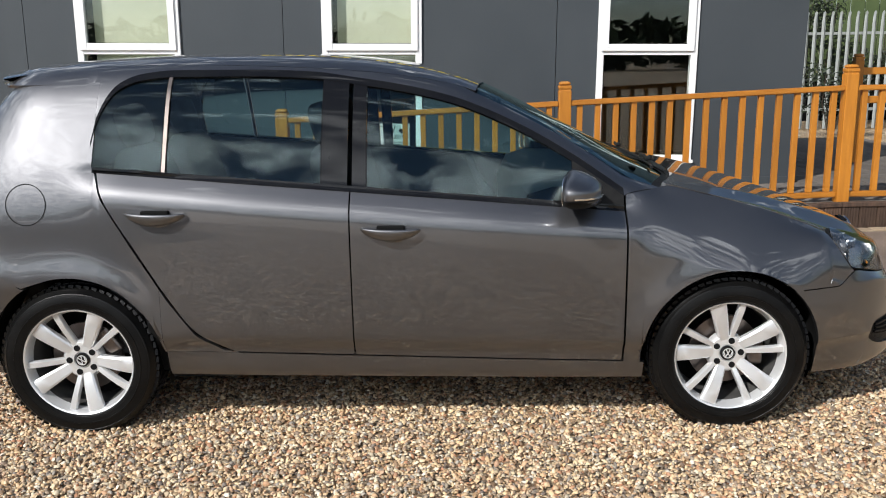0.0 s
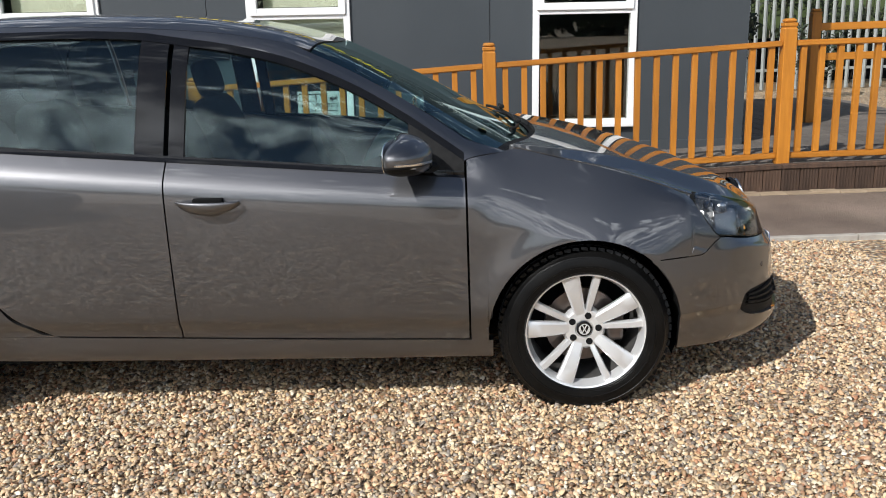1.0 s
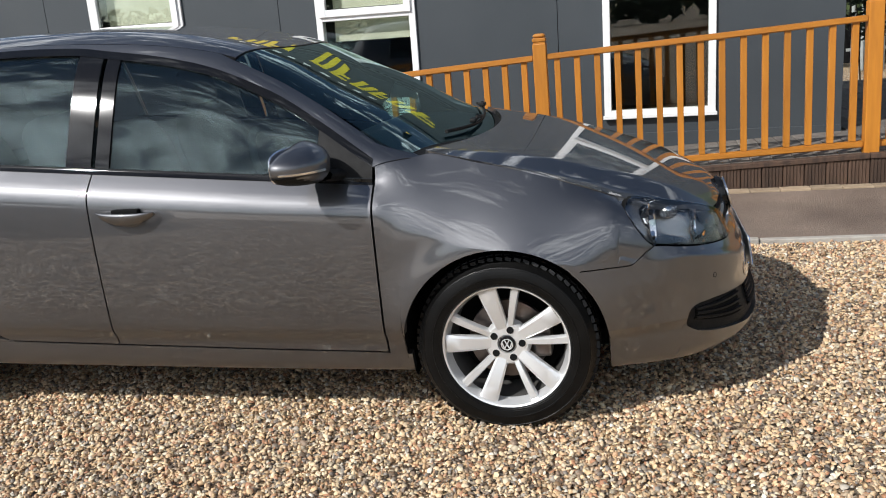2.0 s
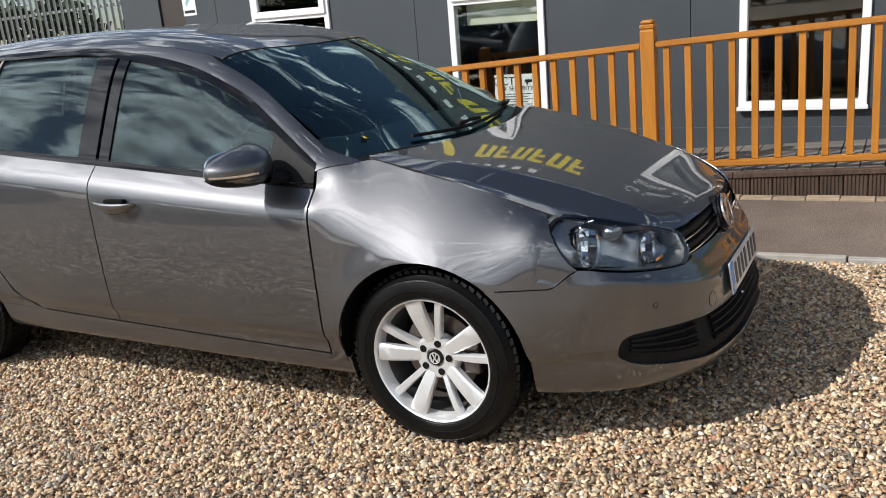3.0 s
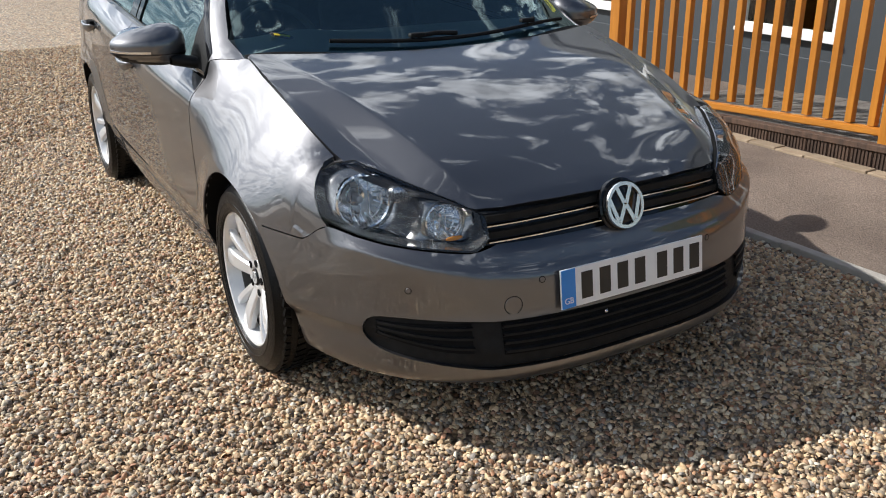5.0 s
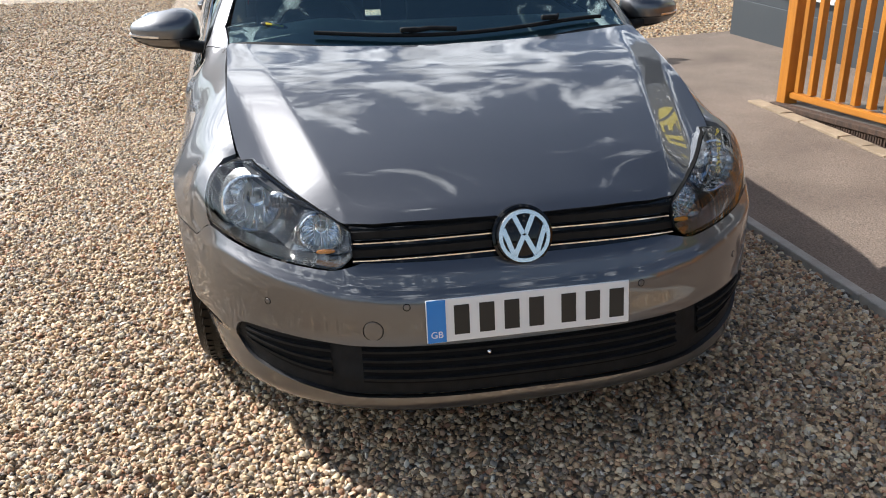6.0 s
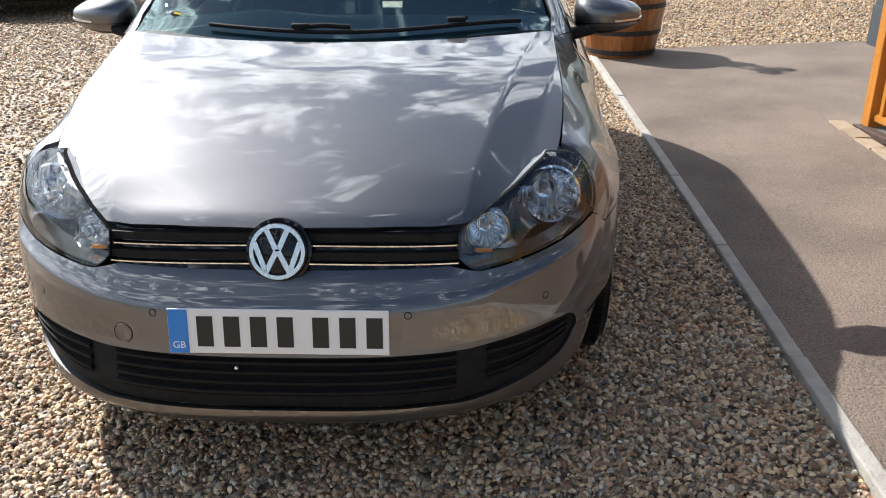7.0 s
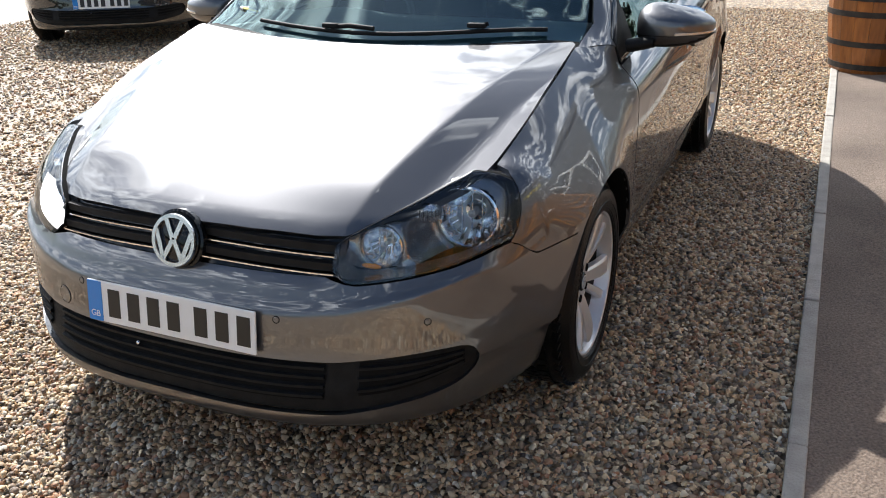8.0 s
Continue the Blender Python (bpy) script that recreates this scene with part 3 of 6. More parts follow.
deck = tagged(new("ramp_deck"), "weathered ribbed timber deck boards of the ramp", "deck", kind="structure")
X = -1.12
board = box_mesh("deck_board", (0.138, WALL_Y - FENCE_Y + 0.03, 0.03), M["deck"], 0.004)
board_long = box_mesh("deck_board_long", (0.138, 5.3, 0.03), M["deck"], 0.004)
while X < 5.9:
    tilt = math.degrees(math.atan(0.068 if X < 0 else (0.036 if X < 3.3 else 0)))
    if X < 3.36:
        part("deck_board", board, deck, m=pose(X, (WALL_Y + FENCE_Y) / 2 - 0.035, deck_z(X) - 0.03, 0, -tilt, 0))
    else:
        part("deck_board", board_long, deck, m=pose(X, FENCE_Y - 0.035 + 2.65, deck_z(X) - 0.03))
    X += 0.144

plinth = tagged(new("ramp_plinth"), "dark brown vertical ribbed boards closing the side of the ramp", "plinth", kind="structure")
PLINTH_Y = 2.72
X = -0.98
while X < 5.95:
    z1 = deck_z(X) - 0.034
    bm = bmesh.new()
    box_bm(bm, -0.068, 0.068, 0, 0.02, path_z(PLINTH_Y) - 0.02, z1, 0.002)
    for r in range(6):
        box_bm(bm, -0.064 + 0.0225 * r, -0.064 + 0.0225 * r + 0.013, -0.006, 0.001, path_z(PLINTH_Y) - 0.02, z1 - 0.001, 0)
    part("plinth_board", from_bm("plinth_board", bm, M["brown"]), plinth, m=pose(X, PLINTH_Y, 0, 0, 0, 0.3 * math.sin(X * 9)))
    X += 0.1405
for x0, x1 in ((-1.2, 0.0), (0.0, 1.65), (1.65, 3.3), (3.3, 4.7), (4.7, 6.0)):
    bm = bmesh.new()
    r = bmesh.ops.create_cube(bm, size=1.0)
    for v in r["verts"]:
        x = x0 + 0.002 if v.co.x < 0 else x1 - 0.002
        v.co = Vector((x, PLINTH_Y - 0.016 if v.co.y < 0 else PLINTH_Y + 0.05, deck_z(x) + (-0.032 if v.co.z < 0 else 0.004)))
    bmesh.ops.bevel(bm, geom=bm.edges[:], offset=0.004, segments=1, affect="EDGES")
    part("cap_board", from_bm("cap_board", bm, M["brown"]), plinth, "dark brown cap board")

edging = tagged(new("block_edging"), "row of buff edging blocks along the foot of the ramp", "edging", kind="structure")
blk = box_mesh("block", (0.196, 0.095, 0.08), M["block"], 0.006)
for k in range(37):
    part("block", blk, edging, m=pose(-1.19 + 0.2 * k, 2.645 + 0.004 * math.sin(k * 2.7), path_z(2.62) - 0.066 + 0.003 * math.sin(k * 1.9), 0, 0, 0.8 * math.sin(k * 4.1)))


def baluster_mesh(h):
    bm = bmesh.new()
    box_bm(bm, -0.021, 0.021, -0.021, 0.021, 0, h, 0.003)
    return from_bm("baluster", bm, M["orange"])


def post_mesh(h):
    bm = bmesh.new()
    r = 0.048
    box_bm(bm, -r, r, -r, r, 0, h - 0.07, 0.005)
    box_bm(bm, -r + 0.006, r - 0.006, -r + 0.006, r - 0.006, h - 0.075, h - 0.055, 0.002)
    box_bm(bm, -r, r, -r, r, h - 0.056, h - 0.03, 0.004)
    box_bm(bm, -r + 0.003, r - 0.003, -r + 0.003, r - 0.003, h - 0.032, h, 0.02)
    return from_bm("post", bm, M["orange"])


def rail_mesh(x0, z0, x1, z1, y, w, t):
    bm = bmesh.new()
    r = bmesh.ops.create_cube(bm, size=1.0)
    for v in r["verts"]:
        left = v.co.x < 0
        v.co = Vector((x0 if left else x1, y + v.co.y * w, (z0 if left else z1) + (0 if v.co.z > 0 else -t)))
    bmesh.ops.bevel(bm, geom=bm.edges[:], offset=0.007, segments=2, affect="EDGES")
    return from_bm("rail", bm, M["orange_rail"])


fence = tagged(new("balustrade"), "orange stained timber balustrade along the ramp", "fence")
POSTS = [(-1.15, 1.075), (1.09, 1.255), (3.32, 1.352), (4.52, 1.352)]


def rail_top(x):
    return 1.062 + (0.040 if x > 0 else 0.052) * min(x, 3.3)


for x, top in POSTS:
    part("post", post_mesh(top - deck_z(x) + 0.02), fence, m=pose(x, FENCE_Y, deck_z(x) - 0.02))
for (xa, _), (xb, _) in zip(POSTS, POSTS[1:]):
    a, b = xa + 0.049, xb - 0.049
    part("rail", rail_mesh(a, rail_top(a), b, rail_top(b), FENCE_Y, 0.075, 0.042), fence, "sloping handrail")
    part("rail", rail_mesh(a, deck_z(a) + 0.082, b, deck_z(b) + 0.082, FENCE_Y, 0.05, 0.045), fence, "bottom rail")
    n = round((b - a) / 0.14)
    for k in range(n):
        x = a + (b - a) * (k + 0.5) / n
        z = deck_z(x) + 0.084
        part("baluster", baluster_mesh(rail_top(x) - 0.040 - z + 0.001), fence, m=pose(x, FENCE_Y, z))
far = tagged(new("landing_balustrade"), "orange stained timber rails round the landing behind", "fence")
for x, y in ((4.52, 5.3), (5.75, 5.3)):
    part("post", post_mesh(1.15), far, m=pose(x, y, deck_z(4)))
for z in (1.28, 0.98):
    part("rail", rail_mesh(4.57, z, 5.70, z, 5.3, 0.045, 0.075), far, "horizontal rail")


# beyond the building
pal = tagged(new("palisade_fence"), "pale galvanised steel palisade fence with pointed tops", "fence")


def pale_mesh(h):
    w = 0.036
    sec = [(-w, 0.012), (-w * 0.45, 0.0), (0, -0.022), (w * 0.45, 0.0), (w, 0.012)]
    verts, faces = [], []
    for z in (0, h - 0.16, h - 0.05):
        for x, y in sec:
            k = 1.0 if z < h - 0.1 else 0.8
            verts.append((x * k, y, z))
    faces = grid_faces(3, 5, True)
    b = len(verts)
    for x in (-w * 0.75, 0, w * 0.75):
        verts.append((x, 0.0, h + (0.06 if x == 0 else 0.03)))
    faces += [(10, 11, b), (11, 12, b + 1), (12, 13, b + 1), (13, 14, b + 2), (11, b + 1, b), (13, b + 2, b + 1)]
    me = mesh_of("pale", verts, faces, M["galv"], False)
    return me


yard_fence = tagged(new("palisade_fence"), "galvanised palisade fence beyond the end of the cabin", "fence")
tall_pale = pale_mesh(2.6)
for k in range(46):
    part("pale", tall_pale, yard_fence, m=pose(-14.9 + 0.162 * k, 8.0, -0.01))
for z in (0.75, 2.16):
    box("rail", -15.0, -7.4, 8.03, 8.06, z, z + 0.05, M["galv"], yard_fence)
back = tagged(new("wall_setback"), "dark grey clad wall of the cabin set back beyond the first", "wall", kind="structure")
for x0, x1, mat, nm in ((-7.85, -7.083, "cladding", "panel"), (-6.597, -3.9, "cladding", "panel")):
    box(nm, x0, x1, 6.5, 6.6, 0.0, 3.1, M[mat], back)
box("panel", -7.08, -6.60, 6.5, 6.6, 2.35, 3.1, M["cladding"], back)
door = tagged(new("door_1"), "dark brown plain door in the set-back wall", "door", kind="structure")
box("leaf", -7.077, -6.603, 6.53, 6.575, 0.02, 2.346, M["brown_door"], door)
part("handle", tube("handle", [(-7.0, 6.53, 1.05), (-7.0, 6.49, 1.05), (-6.90, 6.49, 1.05)], 0.009, M["satin"]), door, "satin lever handle")
poster = tagged(new("wall_notice"), "white notice with a blue-green mark on the grey wall", "sign")
poster.matrix_basis = pose(-6.485, 6.496, 1.78, 90, 0, 0)
box("sheet", -0.122, 0.122, 0.0, 0.29, 0.0, 0.003, M["white_ink"], poster, bevel=0)
for k in range(4):
    box("mark_bar", -0.06 + 0.022 * k, -0.045 + 0.022 * k, 0.13 + 0.02 * k, 0.20 + 0.02 * k, 0.003, 0.0042, M["teal_ink"], poster, bevel=0)
box("name_bar", -0.10, 0.10, 0.035, 0.075, 0.003, 0.0042, M["ink"], poster, bevel=0)
pale = pale_mesh(2.1)
for k in range(64):
    part("pale", pale, pal, m=pose(5.4 + 0.155 * k, 12.4, 0.02, 0, 0, 0))
for z in (0.35, 1.75):
    box("rail", 5.3, 15.4, 12.43, 12.46, z, z + 0.05, M["galv"], pal)
shed = tagged(new("green_sheeting"), "green profiled sheet wall behind the palisade", "wall", kind="structure")
ribs = box_mesh("sheet", (0.285, 0.04, 5.2), M["green"], 0.012)
for k in range(44):
    part("sheet", ribs, shed, m=pose(4.2 + 0.3 * k, 14.6, 0.9))
# Black screen added for the shade below the green sheets.
box("base_wall", 4.0, 17.4, 14.6, 14.8, -0.05, 0.9, M["liner"], shed)


def clump(rng, centre, radius, count, leaf):
    """Loose leaves round a centre, as one list of vertices and faces."""
    v, f = [], []
    for _ in range(count):
        d = Vector(rng.normal(size=3)).normalized() * radius * rng.uniform(0.25, 1.0) ** 0.6
        c = Vector(centre) + Vector((d.x, d.y, d.z * 0.9))
        a = Vector(rng.normal(size=3)).normalized()
        b = a.orthogonal().normalized()
        s = leaf * rng.uniform(0.6, 1.4)
        k = len(v)
        v += [c - a * s, c + b * s * 0.45, c + a * s, c - b * s * 0.45]
        f.append((k, k + 1, k + 2, k + 3))
    return v, f


def shrub(name, place, height, spread, label, seed, count=420):
    rng = np.random.default_rng(seed)
    s = tagged(new(name), label, "plant")
    s.matrix_basis = pose(*place)
    for k in range(4):
        a = k * 1.7
        part("stem", tube("stem", [(0.02 * math.cos(a), 0.02 * math.sin(a), 0), (spread * 0.3 * math.cos(a), spread * 0.3 * math.sin(a), height * 0.5), (spread * 0.4 * math.cos(a + 0.4), spread * 0.4 * math.sin(a + 0.4), height * 0.9)], 0.009, M["soil"]), s)
    V, F = [], []
    for k in range(9):
        c = (rng.uniform(-1, 1) * spread * 0.6, rng.uniform(-1, 1) * spread * 0.6, height * rng.uniform(0.35, 0.95))
        v, f = clump(rng, c, spread * 0.45, count // 9, 0.045)
        F += [tuple(i + len(V) for i in q) for q in f]
        V += v
    part("foliage", mesh_of("foliage", V, F, M["leaf"], False), s)
    return s


# Near-black shrub added to stand for the dark gap at the cabin corner.
shrub("shrub", (4.55, 8.2, 0.0), 1.9, 0.6, "dark leafy shrub added to fill the dark gap beside the cabin", 5, 2600)
shrub("shrub", (6.6, 10.6, 0.0), 1.2, 0.7, "dark low shrub in front of the steel fence", 8, 700)

# Shrubs added behind the pales to darken the shaded gaps between them.
for k in range(5):
    shrub("shrub", (5.0 + 1.2 * k, 13.3 + 0.3 * (k % 2), 0.0), 2.0 + 0.3 * (k % 3), 0.8, "dark tall shrub added close behind the steel fence to darken its gaps", 20 + k, 2200)

# half-barrel planter
cask = tagged(new("barrel_planter"), "varnished oak half barrel planter with black iron hoops", "planter")
cask.matrix_basis = pose(-3.81, 1.72, 0.026)
H, N = 0.60, 20
for k in range(N):
    verts = []
    for i in range(7):
        z = H * i / 6
        r = 0.285 + 0.075 * math.sin(min(1.0, z / H * 0.95 + 0.02) * math.pi * 0.55)
        for a in (-0.49, 0.49):
            for t in (0.0, -0.022):
                ang = 2 * math.pi * (k + a) / N
                verts.append(((r + t) * math.cos(ang), (r + t) * math.sin(ang), z))
    faces = []
    for i in range(6):
        o = i * 4
        faces += [(o, o + 2, o + 6, o + 4), (o + 1, o + 5, o + 7, o + 3), (o, o + 4, o + 5, o + 1), (o + 2, o + 3, o + 7, o + 6)]
    faces += [(0, 1, 3, 2), (24, 26, 27, 25)]
    part("stave", mesh_of("stave", verts, faces, M["cask"], False), cask)
for z in (0.05, 0.22, 0.44, 0.555):
    r = 0.285 + 0.075 * math.sin(min(1.0, z / H * 0.95 + 0.02) * math.pi * 0.55)
    part("hoop", lathe("hoop", [(r - 0.001, z - 0.02), (r + 0.004, z - 0.02), (r + 0.005, z + 0.02), (r - 0.001, z + 0.02)], M["iron"], 40, "z"), cask, "black iron hoop")
part("soil", lathe("soil", [(0.0001, H - 0.03), (0.2, H - 0.035), (0.335, H - 0.05)], M["soil"], 24, "z"), cask)
shrub("potted_plant", (-3.81, 1.72, 0.6), 0.75, 0.20, "slender leafy plant growing in the barrel planter", 11, 260)

# far hedges round the yard
for k, (x0, y0, x1, y1, h) in enumerate(((-90, -70, 90, -70, 6.0), (-80, -70, -80, 70, 7.0), (90, -70, 90, 60, 6.0), (-80, 75, 90, 75, 8.0))):
    rng = np.random.default_rng(40 + k)
    V, F = [], []
    n = int(math.hypot(x1 - x0, y1 - y0) / 1.5)
    for i in range(n):
        t = i / n
        c = Vector((x0 + (x1 - x0) * t, y0 + (y1 - y0) * t, 0))
        hh = h * (0.55 + 0.5 * noise.noise(c * 0.09) + 0.3 * rng.random())
        for _ in range(9):
            z = rng.uniform(0.2, 1.0) * hh
            v, f = clump(rng, c + Vector((rng.normal() * 1.2, rng.normal() * 1.2, z)), 1.3, 8, 0.75)
            F += [tuple(q + len(V) for q in g) for g in f]
            V += v
    tagged(part("hedgerow", mesh_of("hedgerow", V, F, M["hedge"], False), None), "distant dark green hedge and trees round the yard", "hedge", kind="stuff")


# loose gravel
def pebbles(name, count, x0, x1, y0, y1, seed, keep, small, large, coarse=False):
    rng = np.random.default_rng(seed)
    ring = [2 * math.pi * k / 5 for k in range(5)]
    base = np.array([(math.cos(a), math.sin(a), -0.25) for a in ring] + [(0.62 * math.cos(a + 0.63), 0.62 * math.sin(a + 0.63), 0.82) for a in ring], float)
    tri = np.array([(k, (k + 1) % 5, 5 + k) for k in range(5)] + [((k + 1) % 5, 5 + (k + 1) % 5, 5 + k) for k in range(5)] + [(5, 6, 7), (5, 7, 8), (5, 8, 9)])
    if coarse:
        base = np.array([(1, 0, 0), (0, 1, 0), (-1, 0, 0), (0, -1, 0), (0, 0, 1), (0, 0, -1)], float)
        tri = np.array([(0, 1, 4), (1, 2, 4), (2, 3, 4), (3, 0, 4), (1, 0, 5), (2, 1, 5), (3, 2, 5), (0, 3, 5)])
    c = len(base)
    xy = rng.uniform((x0, y0), (x1, y1), size=(count, 2))
    xy = xy[keep(xy[:, 0], xy[:, 1])]
    n = len(xy)
    a = rng.uniform(small, large, n) * rng.uniform(0.75, 1.15, n)
    axes = np.stack([a, a * rng.uniform(0.44, 0.86, n), a * rng.uniform(0.36, 0.66, n)], 1)
    V = base[None] * axes[:, None, :] * (1 + rng.normal(0, 0.17, (n, c, 1)))
    tx, ty, tz = rng.normal(0, 0.42, n), rng.normal(0, 0.42, n), rng.uniform(0, 2 * np.pi, n)
    y, z = V[:, :, 1] * np.cos(tx)[:, None] - V[:, :, 2] * np.sin(tx)[:, None], V[:, :, 1] * np.sin(tx)[:, None] + V[:, :, 2] * np.cos(tx)[:, None]
    V[:, :, 1], V[:, :, 2] = y, z
    x, z = V[:, :, 0] * np.cos(ty)[:, None] + V[:, :, 2] * np.sin(ty)[:, None], -V[:, :, 0] * np.sin(ty)[:, None] + V[:, :, 2] * np.cos(ty)[:, None]
    V[:, :, 0], V[:, :, 2] = x, z
    x, y = V[:, :, 0] * np.cos(tz)[:, None] - V[:, :, 1] * np.sin(tz)[:, None], V[:, :, 0] * np.sin(tz)[:, None] + V[:, :, 1] * np.cos(tz)[:, None]
    V[:, :, 0], V[:, :, 1] = x, y
    V[:, :, :2] += xy[:, None, :]
    V[:, :, 2] += (axes[:, 2] * 0.3 + rng.uniform(-0.006, 0.009, n))[:, None]
    F = (tri[None] + c * np.arange(n)[:, None, None]).reshape(-1)
    me = bpy.data.meshes.new(name)
    me.vertices.add(n * c)
    me.vertices.foreach_set("co", V.reshape(-1).astype(np.float32))
    me.loops.add(len(F))
    me.loops.foreach_set("vertex_index", F.astype(np.int32))
    me.polygons.add(len(F) // 3)
    me.polygons.foreach_set("loop_start", np.arange(0, len(F), 3, dtype=np.int32))
    me.update(calc_edges=True)
    me.materials.append(M["pebble"])
    return tagged(new(name, me), "loose rounded buff, grey and rust pebbles", "gravel", kind="stuff")


pebbles("pebble_gravel", 150000, -2.4, 3.2, -1.9, 1.445, 3, lambda x, y: (np.abs(y) > 0.3) | (x > 1.3) | (x < -1.7), 0.0062, 0.0138)
pebbles("rear_pebble_gravel", 48000, -7.2, -2.4, -1.9, 1.44, 4, lambda x, y: x > -8, 0.010, 0.018, True)
pebbles("yard_pebble_gravel", 62000, -10.5, 1.2, -7.4, -1.88, 5, lambda x, y: x - y < 5.6, 0.011, 0.021, True)
pebbles("end_pebble_gravel", 36000, -12.5, -3.99, 1.44, 6.0, 6, lambda x, y: x > -13, 0.013, 0.023, True)


# ---- the parked hatchback: shape functions ----
def smooth_curve(knots, blur=0.0):
    """A function through (x, y) knots, monotone cubic, with its corners eased by blur."""
    kx, ky = np.array([k[0] for k in knots], float), np.array([k[1] for k in knots], float)
    h = np.diff(kx)
    d = np.diff(ky) / h
    m = np.zeros(len(kx))
    for i in range(1, len(kx) - 1):
        if d[i - 1] * d[i] > 0:
            w1, w2 = 2 * h[i] + h[i - 1], h[i] + 2 * h[i - 1]
            m[i] = (w1 + w2) / (w1 / d[i - 1] + w2 / d[i])
    m[0], m[-1] = d[0], d[-1]

    def one(x):
        x = np.asarray(x, float)
        i = np.clip(np.searchsorted(kx, x) - 1, 0, len(h) - 1)
        t = np.clip((x - kx[i]) / h[i], 0, 1)
        return (ky[i] * (2 * t ** 3 - 3 * t ** 2 + 1) + h[i] * m[i] * (t ** 3 - 2 * t ** 2 + t)
                + ky[i + 1] * (-2 * t ** 3 + 3 * t ** 2) + h[i] * m[i + 1] * (t ** 3 - t ** 2))
    if not blur:
        return one
    return lambda x: sum(w * one(np.asarray(x, float) + o * blur) for o, w in ((-1.5, 0.1), (-0.75, 0.25), (0, 0.3), (0.75, 0.25), (1.5, 0.1)))


def step(a, b, x):
    t = np.clip((np.asarray(x, float) - a) / (b - a), 0, 1)
    return t * t * (3 - 2 * t)


HUB_X, HUB_Z, HUB_Y = 1.285, 0.296, 0.80
section = smooth_curve([(0.14, 0.765), (0.20, 0.806), (0.235, 0.832), (0.29, 0.842), (0.345, 0.848), (0.372, 0.867), (0.45, 0.875), (0.60, 0.881), (0.74, 0.883),
                        (0.84, 0.881), (0.88, 0.876), (0.90, 0.867), (0.94, 0.833), (0.972, 0.803)], 0.008)
section_rear = smooth_curve([(0.14, 0.765), (0.30, 0.842), (0.45, 0.872), (0.60, 0.880), (0.74, 0.877), (0.84, 0.864), (0.90, 0.843), (0.972, 0.803)], 0.02)


def belt(x):
    return 0.972 - 0.086 * (x + 0.19)


def level(x, z):
    """Height along the body's own rising lines."""
    s = 0.018 + 0.068 * step(0.3, 0.9, z)
    return z + s * (x + 0.19)


def flare(x, z):
    r1 = np.hypot(x - HUB_X, z - HUB_Z)
    r2 = np.hypot(x + HUB_X, z - HUB_Z)
    r = np.minimum(r1, r2)
    return 0.021 * np.exp(-((r - 0.335) / 0.085) ** 2) * step(0.2, 0.4, z)


nose = smooth_curve([(0.14, 2.09), (0.19, 2.15), (0.234, 2.178), (0.28, 2.182), (0.34, 2.164), (0.40, 2.147), (0.455, 2.141), (0.487, 2.136), (0.53, 2.114), (0.58, 2.090),
                     (0.62, 2.072), (0.66, 2.05), (0.70, 1.99), (0.74, 1.90), (0.78, 1.80), (0.85, 1.70)], 0.006)
tail = smooth_curve([(0.15, 1.95), (0.25, 2.0), (0.5, 2.02), (0.62, 2.015), (0.70, 1.985), (0.9, 1.955), (1.02, 1.90), (1.12, 1.84), (1.22, 1.765), (1.32, 1.68), (1.40, 1.60), (1.47, 1.55)], 0.01)
FX, FN, RX, RN = 1.25, 2.8, -1.35, 3.0


def side(x, z, arches=1.0):
    """Half-width of the lower body at x and z, round the nose and the tail."""
    x, z = np.broadcast_arrays(np.asarray(x, float), np.asarray(z, float))
    xm = np.clip(x, RX, FX)
    rear = step(-1.05, -1.35, xm)
    w = (section(level(xm, z)) * (1 - rear) + section_rear(level(xm, z)) * rear) * (1 - 0.016 * step(0.3, FX, xm) - 0.022 * step(-0.5, -1.35, xm)) + flare(x, z) * arches
    tf = np.clip((x - FX) / (nose(z) - FX), 0, 1)
    tr = np.clip((RX - x) / (tail(z) + RX), 0, 1)
    return w * (1 - tf ** FN) ** (1 / FN) * (1 - tr ** RN) ** (1 / RN)


def front(y, z):
    """The nose's x at y and z."""
    w = side(FX, z, 0.0)
    return FX + (nose(z) - FX) * np.clip(1 - (np.abs(y) / w) ** FN, 0, 1) ** (1 / FN)


crown = smooth_curve([(-1.72, 1.415), (-1.6, 1.438), (-1.4, 1.460), (-1.1, 1.478), (-0.8, 1.485), (-0.5, 1.482), (-0.2, 1.466), (0.0, 1.442), (0.2, 1.397), (0.3, 1.362), (0.4, 1.318), (0.6, 1.218), (0.8, 1.115), (1.0, 1.008), (1.16, 0.925)], 0.02)


def power(x):
    return 6.0 - 1.3 * step(0.2, 0.6, x) - 2.1 * step(0.6, 0.95, x)


def upper(x, th):
    """A point of the cabin's outside: th runs from the belt (0) over to the middle of the roof (pi/2)."""
    x, th = np.broadcast_arrays(np.asarray(x, float), np.asarray(th, float))
    q = power(x)
    zb, zc = belt(x), crown(x)
    z = zb + (zc - zb) * np.sin(th) ** (2 / q)
    ys = 0.803 - (0.47 - 0.17 * step(0.45, 0.85, x)) * (z - zb)
    tr = np.clip((RX - x) / (tail(np.minimum(z, 1.40)) + 0.06 + RX), 0, 0.999)
    y = ys * np.cos(th) ** (2 / q) * (1 - tr ** RN) ** (1 / RN)
    return np.stack([x, y, z], -1)


def th_of_z(x, z):
    q = power(x)
    r = np.clip((z - belt(x)) / (crown(x) - belt(x)), 0, 1)
    return np.arcsin(r ** (q / 2))


